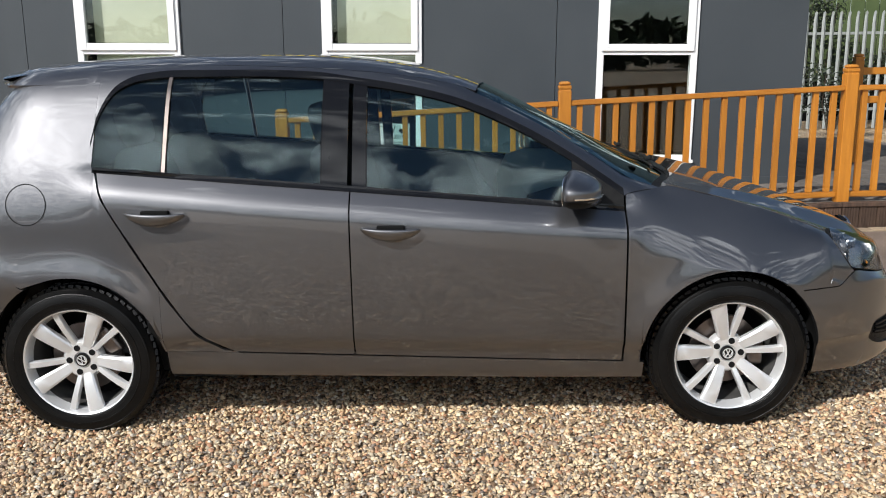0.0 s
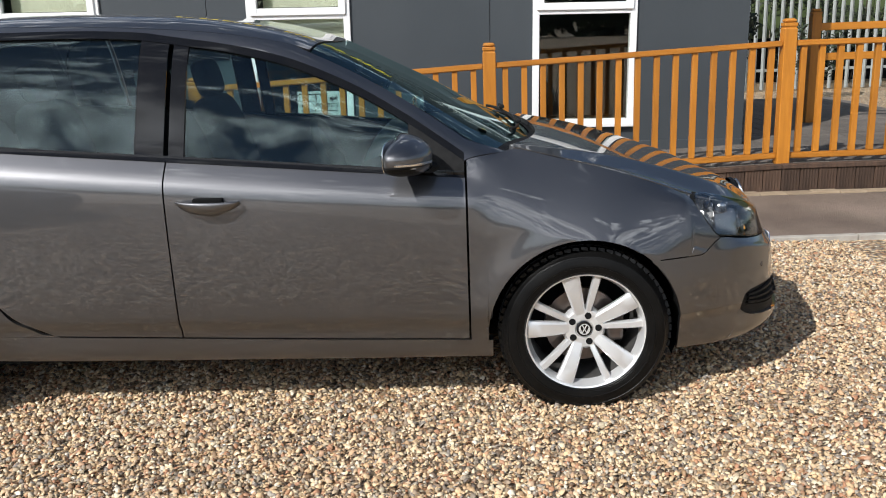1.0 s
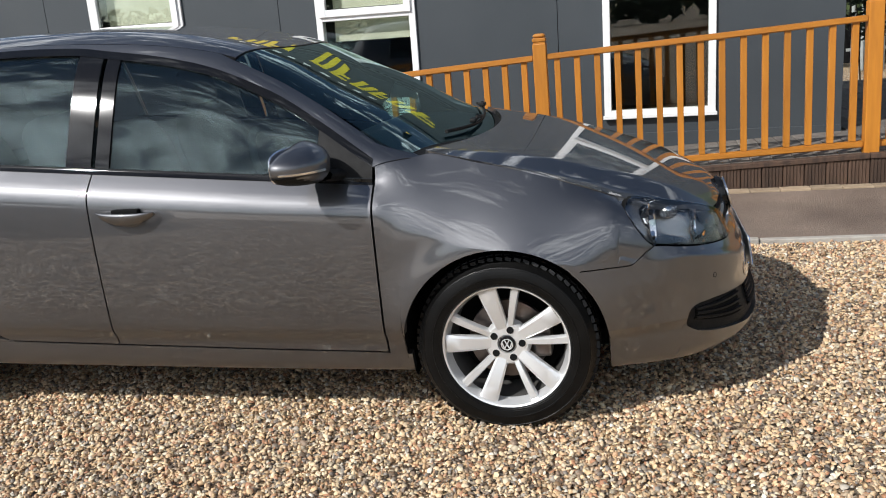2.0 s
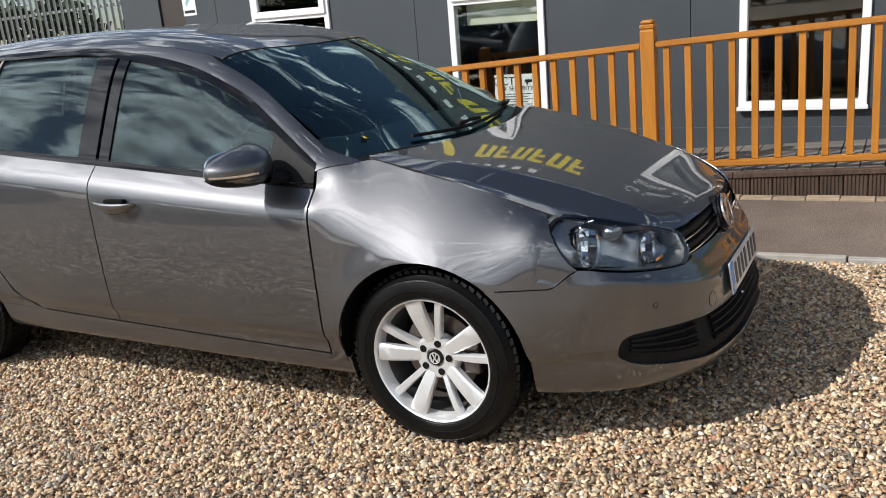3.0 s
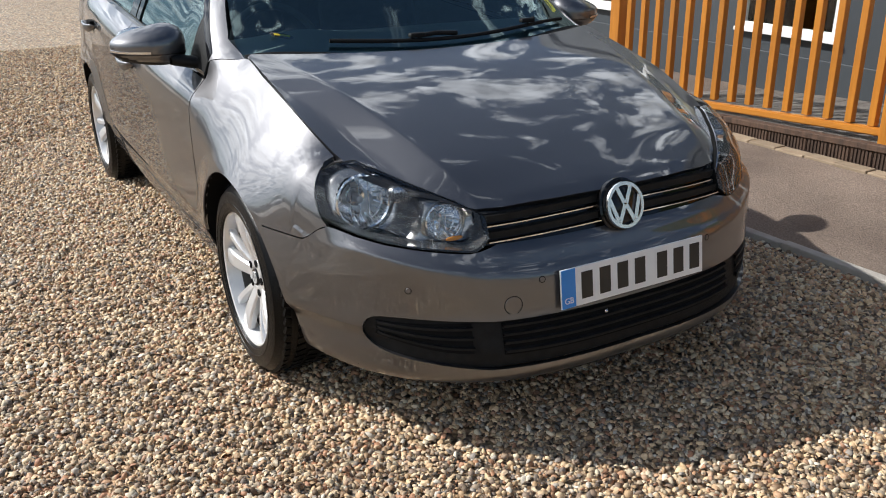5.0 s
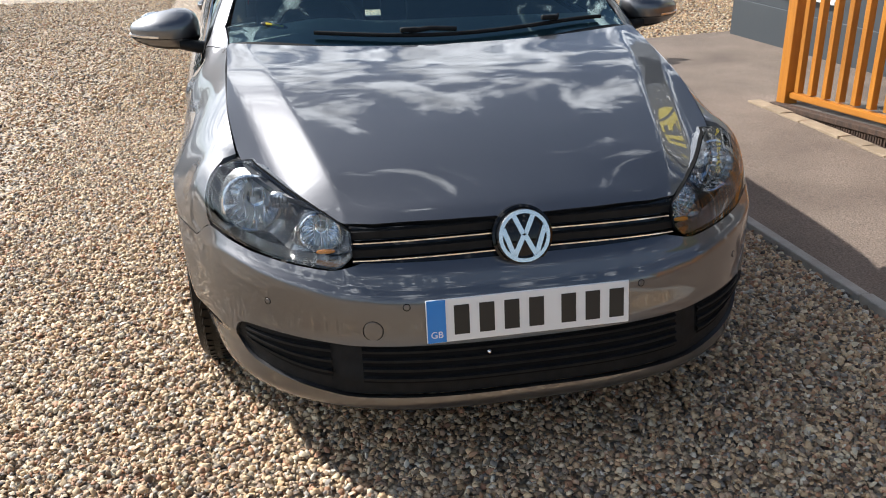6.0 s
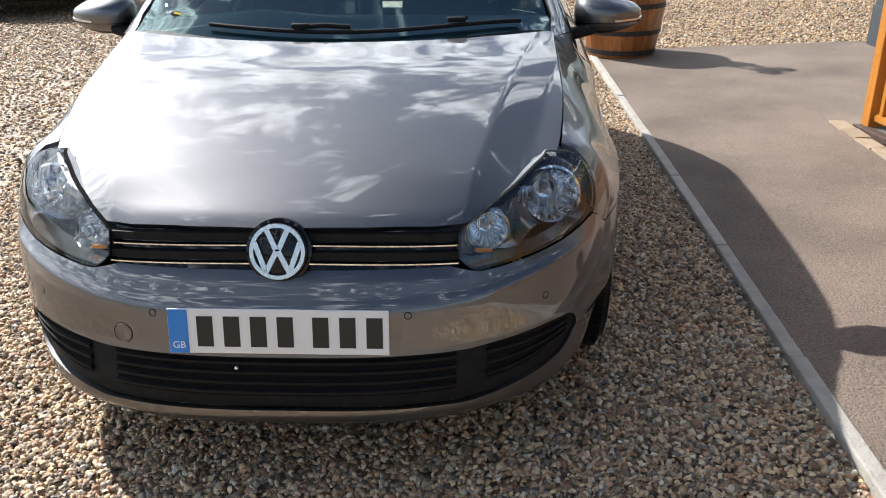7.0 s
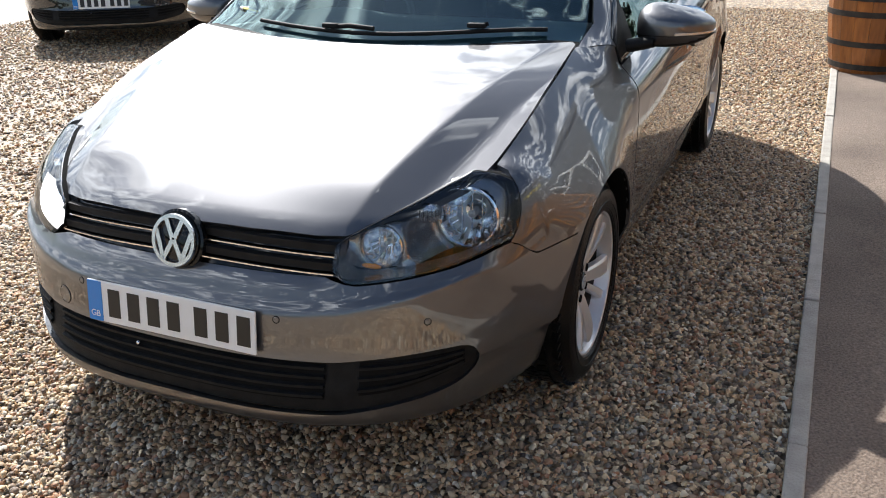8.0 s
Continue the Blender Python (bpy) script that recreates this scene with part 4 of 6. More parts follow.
def th_of_y(x, y):
    """The turn at which the cabin is y wide."""
    lo, hi = np.zeros_like(x), np.full_like(x, math.pi / 2)
    for _ in range(40):
        mid = (lo + hi) / 2
        wide = upper(x, mid)[..., 1] > y
        lo, hi = np.where(wide, mid, lo), np.where(wide, hi, mid)
    return (lo + hi) / 2


window_top = smooth_curve([(-1.19, 1.13), (-1.17, 1.24), (-1.10, 1.355), (-1.02, 1.388), (-0.9, 1.400), (-0.6, 1.398), (-0.33, 1.385), (-0.195, 1.365), (0.0, 1.333), (0.206, 1.284), (0.427, 1.195), (0.664, 1.066), (0.79, 0.982), (0.865, 0.93)])
bonnet_line = smooth_curve([(0.9, 1.016), (1.03, 0.982), (1.17, 0.951), (1.4, 0.905), (1.6, 0.850), (1.8, 0.783), (1.92, 0.735), (2.0, 0.700), (2.06, 0.670)], 0.02)
bonnet_drop = smooth_curve([(0.9, 0.02), (1.03, 0.02), (1.4, 0.040), (1.74, 0.062), (1.9, 0.055), (2.0, 0.038), (2.06, 0.02)], 0.03)
edge_y = smooth_curve([(0.86, 0.787), (0.90, 0.771), (0.95, 0.748), (1.0, 0.722), (1.04, 0.7065), (1.10, 0.7065), (1.2, 0.71), (1.4, 0.708), (1.6, 0.693), (1.74, 0.668), (1.80, 0.63)])


bonnet_half = smooth_curve([(0.9, 0.72), (1.03, 0.70), (1.4, 0.71), (1.6, 0.695), (1.74, 0.66), (1.88, 0.57), (2.0, 0.46), (2.1, 0.40)], 0.03)


def bonnet(x, y):
    half = bonnet_half(x)
    a = np.abs(y)
    fold = 0.640 - 0.235 * (np.asarray(x, float) - 1.08)
    soft = 0.0035
    outer = lambda v: soft * np.log1p(np.exp(np.clip(v / soft, -30, 30)))
    share = 0.72 * step(2.03, 1.85, x) * step(0.98, 1.3, x)
    return bonnet_line(x) - bonnet_drop(x) * ((1 - share) * (a / half) ** 2.2 + share * outer(a - fold) / outer(half - fold))


def fender_top(x):
    x = np.asarray(x, float)
    ahead = bonnet(x, edge_y(x)) - 0.004
    xc = np.minimum(x, 1.03)
    pillar = upper(xc, th_of_y(xc, edge_y(xc)))[..., 2] - 0.003
    b = step(0.97, 1.07, x)
    return pillar * (1 - b) + ahead * b


def fender(x, t, bottom):
    """A point of the wing: t from its bottom edge (0) to its top edge (1)."""
    top = fender_top(x)
    z0 = top - np.interp(x, [0.87, 1.15, 1.45, 1.70], [0.15, 0.25, 0.25, 0.17])
    ang = np.clip((t - 0.5) / 0.5, 0, 1) * math.pi / 2
    q = 1.62 + 0.30 * step(0.98, 1.35, x) + 0.12 * step(1.35, 1.7, x)
    start = np.maximum(z0, bottom)
    z = np.where(t < 0.5, bottom + (start - bottom) * (t / 0.5), start + (top - start) * np.sin(ang) ** 1.2)
    low = side(x, np.minimum(z, z0))
    ye = edge_y(x)
    wide = side(x, z0)
    rise = np.clip((z - z0) / (top - z0), 0, 1)
    rolled = ye + (wide - ye) * (1 - rise ** q) ** (1 / q)
    zb = np.minimum(belt(x), top - 0.01)
    like_door = np.where(z > zb, side(x, zb) + (ye - side(x, zb)) * (z - zb) / (top - zb), side(x, np.minimum(z, zb)))
    b = step(0.84, 1.32, x)
    y = np.where(t < 0.5, low, rolled) * b + like_door * (1 - b)
    return np.stack([x, y, z], -1)


def wing_y(x, z):
    """Half-width of the wing ahead of its whole part, where the lamp is let in: the body's side, rolled over towards the bonnet."""
    x, z = np.broadcast_arrays(np.asarray(x, float), np.asarray(z, float))
    top = fender_top(x)
    z0 = top - 0.17
    ye = edge_y(x)
    rise = np.clip((z - z0) / (top - z0), 0, 1)
    rolled = ye + (side(x, z0) - ye) * (1 - rise ** 2) ** 0.5
    a, b, soft = side(x, z), np.where(z > z0, rolled, 9.0), 0.006
    m = np.minimum(a, b)
    return m - soft * np.log(np.exp(-(a - m) / soft) + np.exp(-np.minimum(b - m, 1.0) / soft)) * (z > z0)


def faired(P, low, length=0.10):
    """The panel P with the waves shorter than length pressed out of y and z; its edges and its lowest rows stay."""
    n, m = P.shape[:2]
    x = P[:, 0, 0]
    run = np.linalg.norm(np.diff(P, axis=1), axis=2).sum(axis=1).mean() / (m - 1)
    index = np.arange(n * m).reshape(n, m)
    K = np.zeros((n * m, n * m))
    area = np.gradient(x)[:, None] * run * np.ones((1, m))

    def add(cells, weights, share):
        for a in range(len(cells)):
            for b in range(len(cells)):
                np.add.at(K, (cells[a].ravel(), cells[b].ravel()), (weights[a] * weights[b] * share).ravel())
    h0, h1 = np.diff(x)[:-1, None], np.diff(x)[1:, None]
    one = np.ones((n - 2, m))
    add([index[:-2], index[1:-1], index[2:]], [one * 2 / (h0 * (h0 + h1)), -one * 2 / (h0 * h1), one * 2 / (h1 * (h0 + h1))], area[1:-1])
    one = np.ones((n, m - 2))
    add([index[:, :-2], index[:, 1:-1], index[:, 2:]], [one / run ** 2, -2 * one / run ** 2, one / run ** 2], area[:, 1:-1])
    mixed = 1 / ((h0 + h1) * 2 * run) * np.ones((n - 2, m - 2))
    add([index[2:, 2:], index[2:, :-2], index[:-2, 2:], index[:-2, :-2]], [mixed, -mixed, -mixed, mixed], 2 * area[1:-1, 1:-1])
    pull = area.ravel() / length ** 4
    fixed = np.zeros((n, m), bool)
    fixed[:2] = fixed[-2:] = True
    fixed[:, :low] = fixed[:, -1] = True
    pull = np.where(fixed.ravel(), 1e12, pull)
    K[np.arange(n * m), np.arange(n * m)] += pull
    flat = np.linalg.solve(K, P[:, :, 1:].reshape(-1, 2) * pull[:, None])
    out = P.copy()
    out[:, :, 1:] = flat.reshape(n, m, 2)
    return out


ARCH = 0.352


def arch_z(x, hub):
    d = np.clip(np.abs(x - hub) / ARCH, 0, 1)
    return HUB_Z + ARCH * np.sqrt(1 - d * d)


def sill_z(x):
    return 0.214 - 0.018 * x


def wing_foot(x):
    """Height of the joint between wing and bumper."""
    return 0.5635 + 0.0475 * step(1.70, 1.785, x)


def rear_joint(x):
    """Height of the joint between the rear quarter and the rear bumper."""
    return 0.606 + 0.055 * step(-1.46, -1.60, x)


def door_z(x):
    return 0.312 - 0.037 * (x + 0.18)


def columns(xs, bottom, top, rows, fn=None):
    """Points of a side panel, column by column between two heights."""
    xs = np.asarray(xs, float)
    t = np.linspace(0, 1, rows)
    X2 = np.repeat(xs[:, None], rows, 1)
    b, c = bottom(xs)[:, None], top(xs)[:, None]
    Z = b + (c - b) * t[None]
    Y = (fn or side)(X2, Z)
    return np.stack([X2, Y, Z], -1)


def cabin(xs, lo, hi, rows):
    """Points of the cabin between two turns."""
    t = np.linspace(0, 1, rows)
    X2 = np.repeat(xs[:, None], rows, 1)
    T = lo[:, None] + (hi - lo)[:, None] * t[None]
    return upper(X2, T)


def sided(P, s):
    P = np.array(P, float)
    P[..., 1] *= s
    return P


def side_glass_y(x, z):
    return upper(x, th_of_z(x, z))[..., 1]


def rear_width(x, z):
    """Half-width of the rear quarter, eased from the body's side into the leaning pillar."""
    x, z = np.broadcast_arrays(np.asarray(x, float), np.asarray(z, float))
    above = lambda v: upper(x, th_of_z(x, v))[..., 1]
    low, high, e = belt(x) - 0.14, belt(x) + 0.16, 0.004
    ease = step(-1.13, -1.29, x)
    t = np.clip((z - low) / (high - low), 0, 1)
    a, b = side(x, low), above(high)
    da, db = (side(x, low) - side(x, low - e)) / e * (high - low), (above(high + e) - above(high)) / e * (high - low)
    eased = a * (2 * t ** 3 - 3 * t ** 2 + 1) + da * (t ** 3 - 2 * t ** 2 + t) + b * (3 * t ** 2 - 2 * t ** 3) + db * (t ** 3 - t ** 2)
    plain = np.where(z < belt(x), side(x, np.minimum(z, belt(x))), above(np.maximum(z, belt(x))))
    rounded = np.where(z < low, side(x, z), np.where(z > high, above(np.maximum(z, high)), eased))
    return plain * (1 - ease) + rounded * ease


def lin(a, b, n):
    return np.linspace(a, b, n)



def wheel():
    """A road wheel about its own middle, outside towards -y."""
    w = tagged(new("wheel"))
    R = 0.311
    prof = [(0.214, 0.085), (0.219, 0.096), (0.2245, 0.1015), (0.228, 0.1015), (0.2295, 0.1035), (0.240, 0.1055), (0.2475, 0.1062), (0.2485, 0.1078), (0.252, 0.1078), (0.253, 0.1060), (0.268, 0.1045), (0.281, 0.100), (0.2825, 0.1012), (0.286, 0.0995), (0.287, 0.0965), (0.298, 0.086), (R - 0.003, 0.072), (R, 0.05), (R, -0.05), (R - 0.003, -0.07), (0.298, -0.085), (0.268, -0.10), (0.228, -0.10), (0.214, -0.085), (0.212, 0.0), (0.214, 0.085)]
    tyre = part("tyre", lathe("tyre", [(r, -d) for r, d in prof], M["rubber"], 72), w, "black road tyre")
    TV, TF = [], []
    for row, (ya, yb) in enumerate(((-0.078, -0.045), (-0.036, -0.004), (0.004, 0.036), (0.045, 0.078))):
        for k in range(64):
            a = 2 * math.pi * (k + 0.5 * (row % 2)) / 64
            drop = 0.004 if row in (0, 3) else 0
            m = Matrix.Rotation(a, 4, "Y") @ Matrix.Translation((0, (ya + yb) / 2, R - 0.002 - drop)) @ Matrix.Rotation(radians(14 if row % 2 else -14), 4, "Z") @ Matrix.Rotation(radians(-12 if row == 0 else 12 if row == 3 else 0), 4, "X")
            o = len(TV)
            for x in (-0.0115, 0.0115):
                for y in (-(yb - ya) / 2, (yb - ya) / 2):
                    for z in (-0.006, 0.006):
                        TV.append(m @ Vector((x, y, z)))
            TF += [tuple(o + i for i in f) for f in ((1, 5, 7, 3), (0, 1, 3, 2), (4, 6, 7, 5), (0, 4, 5, 1), (2, 3, 7, 6))]
    tread = part("tread", mesh_of("tread", TV, TF, M["rubber"], False), tyre)
    tread["kind"] = "stuff"
    rim = part("rim", lathe("rim", [(0.205, 0.09), (0.209, 0.075), (0.214, -0.05), (0.217, -0.072), (0.2215, -0.092), (0.2185, -0.097), (0.213, -0.094), (0.208, -0.078), (0.204, -0.058), (0.200, -0.050), (0.205, 0.09)], M["alloy"], 72), w, "silver alloy rim")
    part("barrel", lathe("barrel", [(0.200, -0.050), (0.196, -0.03), (0.194, 0.09)], M["barrel"], 48), w, "dusty inner barrel with the shade in its colour")
    for k in range(10):
        wide = k % 2 == 0
        a = radians(90 - (33 + 72 * (k // 2) - (0 if wide else 27)))
        w0, w1 = (0.040, 0.066) if wide else (0.020, 0.030)
        sec = []
        for i in range(7):
            t = i / 6
            r = 0.045 + (0.209 - 0.045) * t
            half = (w0 + (w1 - w0) * t) / 2
            y = -0.054 - 0.032 * math.sin(t * math.pi / 2) + (0.0 if wide else 0.004)
            dp = 0.020 + 0.012 * (1 - t)
            sec.append([(-half, y + dp, r), (-half, y + 0.006, r), (-half * 0.72, y, r), (half * 0.72, y, r), (half, y + 0.006, r), (half, y + dp, r)])
        verts = [v for s in sec for v in s]
        me = mesh_of("spoke", verts, grid_faces(7, 6, False), M["alloy"], True)
        me.set_sharp_from_angle(angle=radians(35))
        part("spoke", me, rim, m=Matrix.Rotation(a, 4, "Y"))
    part("hub", lathe("hub", [(0.082, -0.02), (0.080, -0.046), (0.070, -0.057), (0.034, -0.058), (0.031, -0.052), (0.0001, -0.052)], M["alloy"], 40), w)
    cap = part("centre_cap", lathe("centre_cap", [(0.029, -0.050), (0.0285, -0.060), (0.026, -0.0625), (0.0001, -0.063)], M["gloss_black"], 32), w, "dark centre cap with a pale emblem")
    part("emblem", emblem_mesh(0.021, M["alloy"]), cap, m=pose(0, -0.0632, 0, 90, 0, 0))
    for k in range(5):
        a = radians(75 + 72 * k)
        part("bolt", lathe("bolt", [(0.0125, -0.03), (0.0125, -0.0605), (0.009, -0.0615), (0.008, -0.0596), (0.0001, -0.0596)], M["liner"], 12), w, m=pose(0.052 * math.cos(a), 0, 0.052 * math.sin(a)))
    part("brake_disc", lathe("brake_disc", [(0.14, 0.02), (0.14, -0.004), (0.075, -0.004), (0.07, -0.02), (0.0001, -0.02)], M["steel"], 40), w, "bare steel brake disc")
    box("caliper", 0.085, 0.15, -0.03, 0.04, -0.06, 0.06, M["steel"], w, bevel=0.012)
    part("backing", lathe("backing", [(0.204, 0.088), (0.0001, 0.088)], M["liner"], 40), w)
    return w


def emblem_mesh(r, mat):
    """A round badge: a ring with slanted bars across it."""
    bm = bmesh.new()
    seg = 40
    for k in range(seg):
        a, b = 2 * math.pi * k / seg, 2 * math.pi * (k + 1) / seg
        q = []
        for ang in (a, b):
            for rr, z in ((r, 0), (r * 0.985, r * 0.09), (r * 0.845, r * 0.09), (r * 0.825, 0)):
                q.append(bm.verts.new((rr * math.cos(ang), rr * math.sin(ang), z)))
        for i in range(3):
            bm.faces.new((q[i], q[i + 4], q[i + 5], q[i + 1]))
    t = r * 0.185

    def bar(x0, y0, x1, y1):
        d = Vector((x1 - x0, y1 - y0))
        m = Matrix.Translation(((x0 + x1) / 2, (y0 + y1) / 2, 0)) @ Matrix.Rotation(math.atan2(d.y, d.x), 4, "Z")
        box_bm(bm, -d.length / 2, d.length / 2, -t / 2, t / 2, 0, r * 0.07, 0, m)
    for s in (-1, 1):
        bar(s * r * 0.38, r * 0.80, s * r * 0.05, r * 0.08)
        bar(s * r * 0.80, r * 0.32, s * r * 0.42, -r * 0.74)
        bar(s * r * 0.42, -r * 0.74, s * r * 0.03, r * 0.02)
    bmesh.ops.recalc_face_normals(bm, faces=bm.faces)
    return from_bm("emblem", bm, mat)


def round_box(name, size, mat, bevel, segments=3):
    bm = bmesh.new()
    bmesh.ops.create_cube(bm, size=1.0)
    bmesh.ops.scale(bm, vec=size, verts=bm.verts)
    bmesh.ops.bevel(bm, geom=bm.edges[:], offset=bevel, segments=segments, affect="EDGES", profile=0.5)
    me = from_bm(name, bm, mat, True)
    me.set_sharp_from_angle(angle=radians(50))
    return me


def blob(name, fn, mat, n=18, m=14):
    """A closed rounded body; fn(u, v) gives a point for u round it and v from pole to pole."""
    P = [[fn(2 * math.pi * j / n, math.pi * i / m) for j in range(n)] for i in range(m + 1)]
    me = mesh_of(name, [p for r in P for p in r], grid_faces(m + 1, n, False, True), mat)
    bm = bmesh.new()
    bm.from_mesh(me)
    bmesh.ops.remove_doubles(bm, verts=bm.verts, dist=1e-5)
    bmesh.ops.recalc_face_normals(bm, faces=bm.faces)
    bm.to_mesh(me)
    bm.free()
    me.shade_smooth()
    return me


def spow(c, e):
    return math.copysign(abs(c) ** e, c)


def super_blob(cx, cy, cz, ax, ay, az, e1=0.6, e2=0.6):
    return lambda u, v: (cx + ax * spow(math.sin(v), e1) * spow(math.cos(u), e2), cy + ay * spow(math.sin(v), e1) * spow(math.sin(u), e2), cz + az * spow(math.cos(v), e1))


def car_seat(car, x, y):
    """A seat of the cabin, set at x and y."""
    w = 0.26
    s = new("seat")
    s.parent = car
    s["label"] = "dark fabric car seat with headrest"
    s.matrix_basis = pose(x, y, 0)
    part("cushion", blob("cushion", super_blob(0.05, 0, 0.46, 0.27, w, 0.10, 0.5, 0.5), M["fabric"]), s)
    part("backrest", blob("backrest", super_blob(0, 0, 0, 0.075, w, 0.34, 0.5, 0.45), M["fabric"]), s, m=pose(-0.27, 0, 0.78, 0, -16, 0))
    part("headrest", blob("headrest", super_blob(0, 0, 0, 0.045, 0.135, 0.09, 0.55, 0.55), M["fabric"]), s, m=pose(-0.365, 0, 1.19, 0, -14, 0))
    for k in (-1, 1):
        part("headrest_post", tube("headrest_post", [(-0.355, 0.06 * k, 1.05), (-0.365, 0.06 * k, 1.16)], 0.006, M["chrome"]), s)


def door_handle(parent, x, s, mats):
    """A pull handle over a scooped recess."""
    z = float(0.852 - 0.075 * (x + 0.19)) - 0.026
    yb = float(side(np.array(x), np.array(z)))
    rec = blob("recess", super_blob(x + 0.005, 0, z - 0.018, 0.060, 0.011, 0.030, 1, 1), mats["paint"])
    part("handle_recess", rec, parent, "scooped recess", m=pose(0, s * (yb - 0.006), 0))
    P = []
    for i in range(13):
        t = i / 12
        xx = x - 0.115 + 0.225 * t
        out = 0.014 + 0.024 * math.sin(t * math.pi) ** 0.6
        hh = 0.007 + 0.017 * math.sin(t * math.pi) ** 0.75
        ring = []
        for k in range(10):
            a = 2 * math.pi * k / 10
            ring.append((xx, s * (yb + out + 0.007 * math.sin(a) + 0.0105 * math.cos(a) * (0.45 + 0.55 * math.sin(t * math.pi) ** 0.4)), z + 0.020 - hh + hh * math.sin(a) - 0.004 * t))
        P.append(ring)
    me = mesh_of("door_handle", [q for r_ in P for q in r_], grid_faces(13, 10, s > 0, True) + [tuple(range(9, -1, -1)), tuple(range(120, 130))], mats["paint"])
    bm = bmesh.new(); bm.from_mesh(me); bmesh.ops.recalc_face_normals(bm, faces=bm.faces); bm.to_mesh(me); bm.free()
    me.shade_smooth()
    part("door_handle", me, parent, "body-coloured pull handle")
    # Black box stands for the shade in the opening behind the handle.
    bm = bmesh.new()
    box_bm(bm, x - 0.055, x + 0.05, s * (yb + 0.008) - 0.012, s * (yb + 0.008) + 0.012, z - 0.012, z + 0.026, 0.004)
    part("handle_gap", from_bm("handle_gap", bm, M["liner"]), parent)


def mirror(parent, s, mats):
    """A door mirror on its foot."""
    m = new("door_mirror")
    m.parent = parent
    m["label"] = "door mirror with black base and clear indicator strip"
    c = (0.662, 0.934, 0.966)

    def shell(u, v):
        a, b, d = 0.094, 0.124, 0.062
        x = a * spow(math.sin(v), 0.75) * spow(math.cos(u), 0.85)
        y = b * spow(math.sin(v), 0.75) * spow(math.sin(u), 0.8)
        z = d * spow(math.cos(v), 0.8)
        if x < 0:
            x *= 0.5
        elif z > 0:
            z *= 1.0 - 0.30 * x / a
        z *= 1.0 - (0.42 if z > 0 else 0.22) * (y / b)
        x += -0.30 * max(0, y)
        return (c[0] + x, s * (c[1] + y), c[2] + z + (0.006 if z > 0 else 0))
    me = blob("shell", shell, mats["paint"], 26, 20)
    part("shell", me, m)

    def lower(u, v):
        p = shell(u, v)
        dz = p[2] - c[2]
        return (p[0] - 0.002 + (p[0] - c[0]) * 0.012, p[1] + (p[1] - s * c[1]) * 0.012, c[2] - 0.020 + min(0.0, dz + 0.020) * 1.03)
    part("lower_shell", blob("lower_shell", lower, M["black"], 26, 20), m, "black plastic lower half")
    strip = []
    for i in range(14):
        u = math.pi * (0.02 + 0.46 * i / 13)
        row = []
        for z in (-0.017, -0.009):
            v = math.acos(max(-1, min(1, spow(z / 0.062, 1 / 0.8))))
            p = shell(u, v)
            row.append((c[0] + (p[0] - c[0]) * 1.025 + 0.002, p[1] + (p[1] - s * c[1]) * 0.02, p[2]))
        strip.append(row)
    sheet("indicator", strip, M["satin"], m, "clear indicator strip", flange=0.004, centre=(c[0], s * c[1], c[2]))
    part("mirror_glass", blob("mirror_glass", super_blob(0, 0, 0, 0.004, 0.095, 0.058, 0.7, 0.7), M["chrome"]), m, "mirror glass", m=pose(c[0] - 0.045, s * (c[1] + 0.004), c[2] + 0.004, 0, 0, s * 14))
    foot = [(0.735, 0.80, 0.905), (0.73, 0.85, 0.912), (0.71, 0.91, 0.925)]
    verts = []
    for p in foot:
        for k in range(10):
            a = 2 * math.pi * k / 10
            verts.append((p[0] + 0.042 * math.cos(a), s * (p[1] - 0.03), p[2] + 0.022 * math.sin(a)))
    part("foot", mesh_of("foot", verts, grid_faces(3, 10, s < 0, True), M["black"]), m, "black mirror foot")


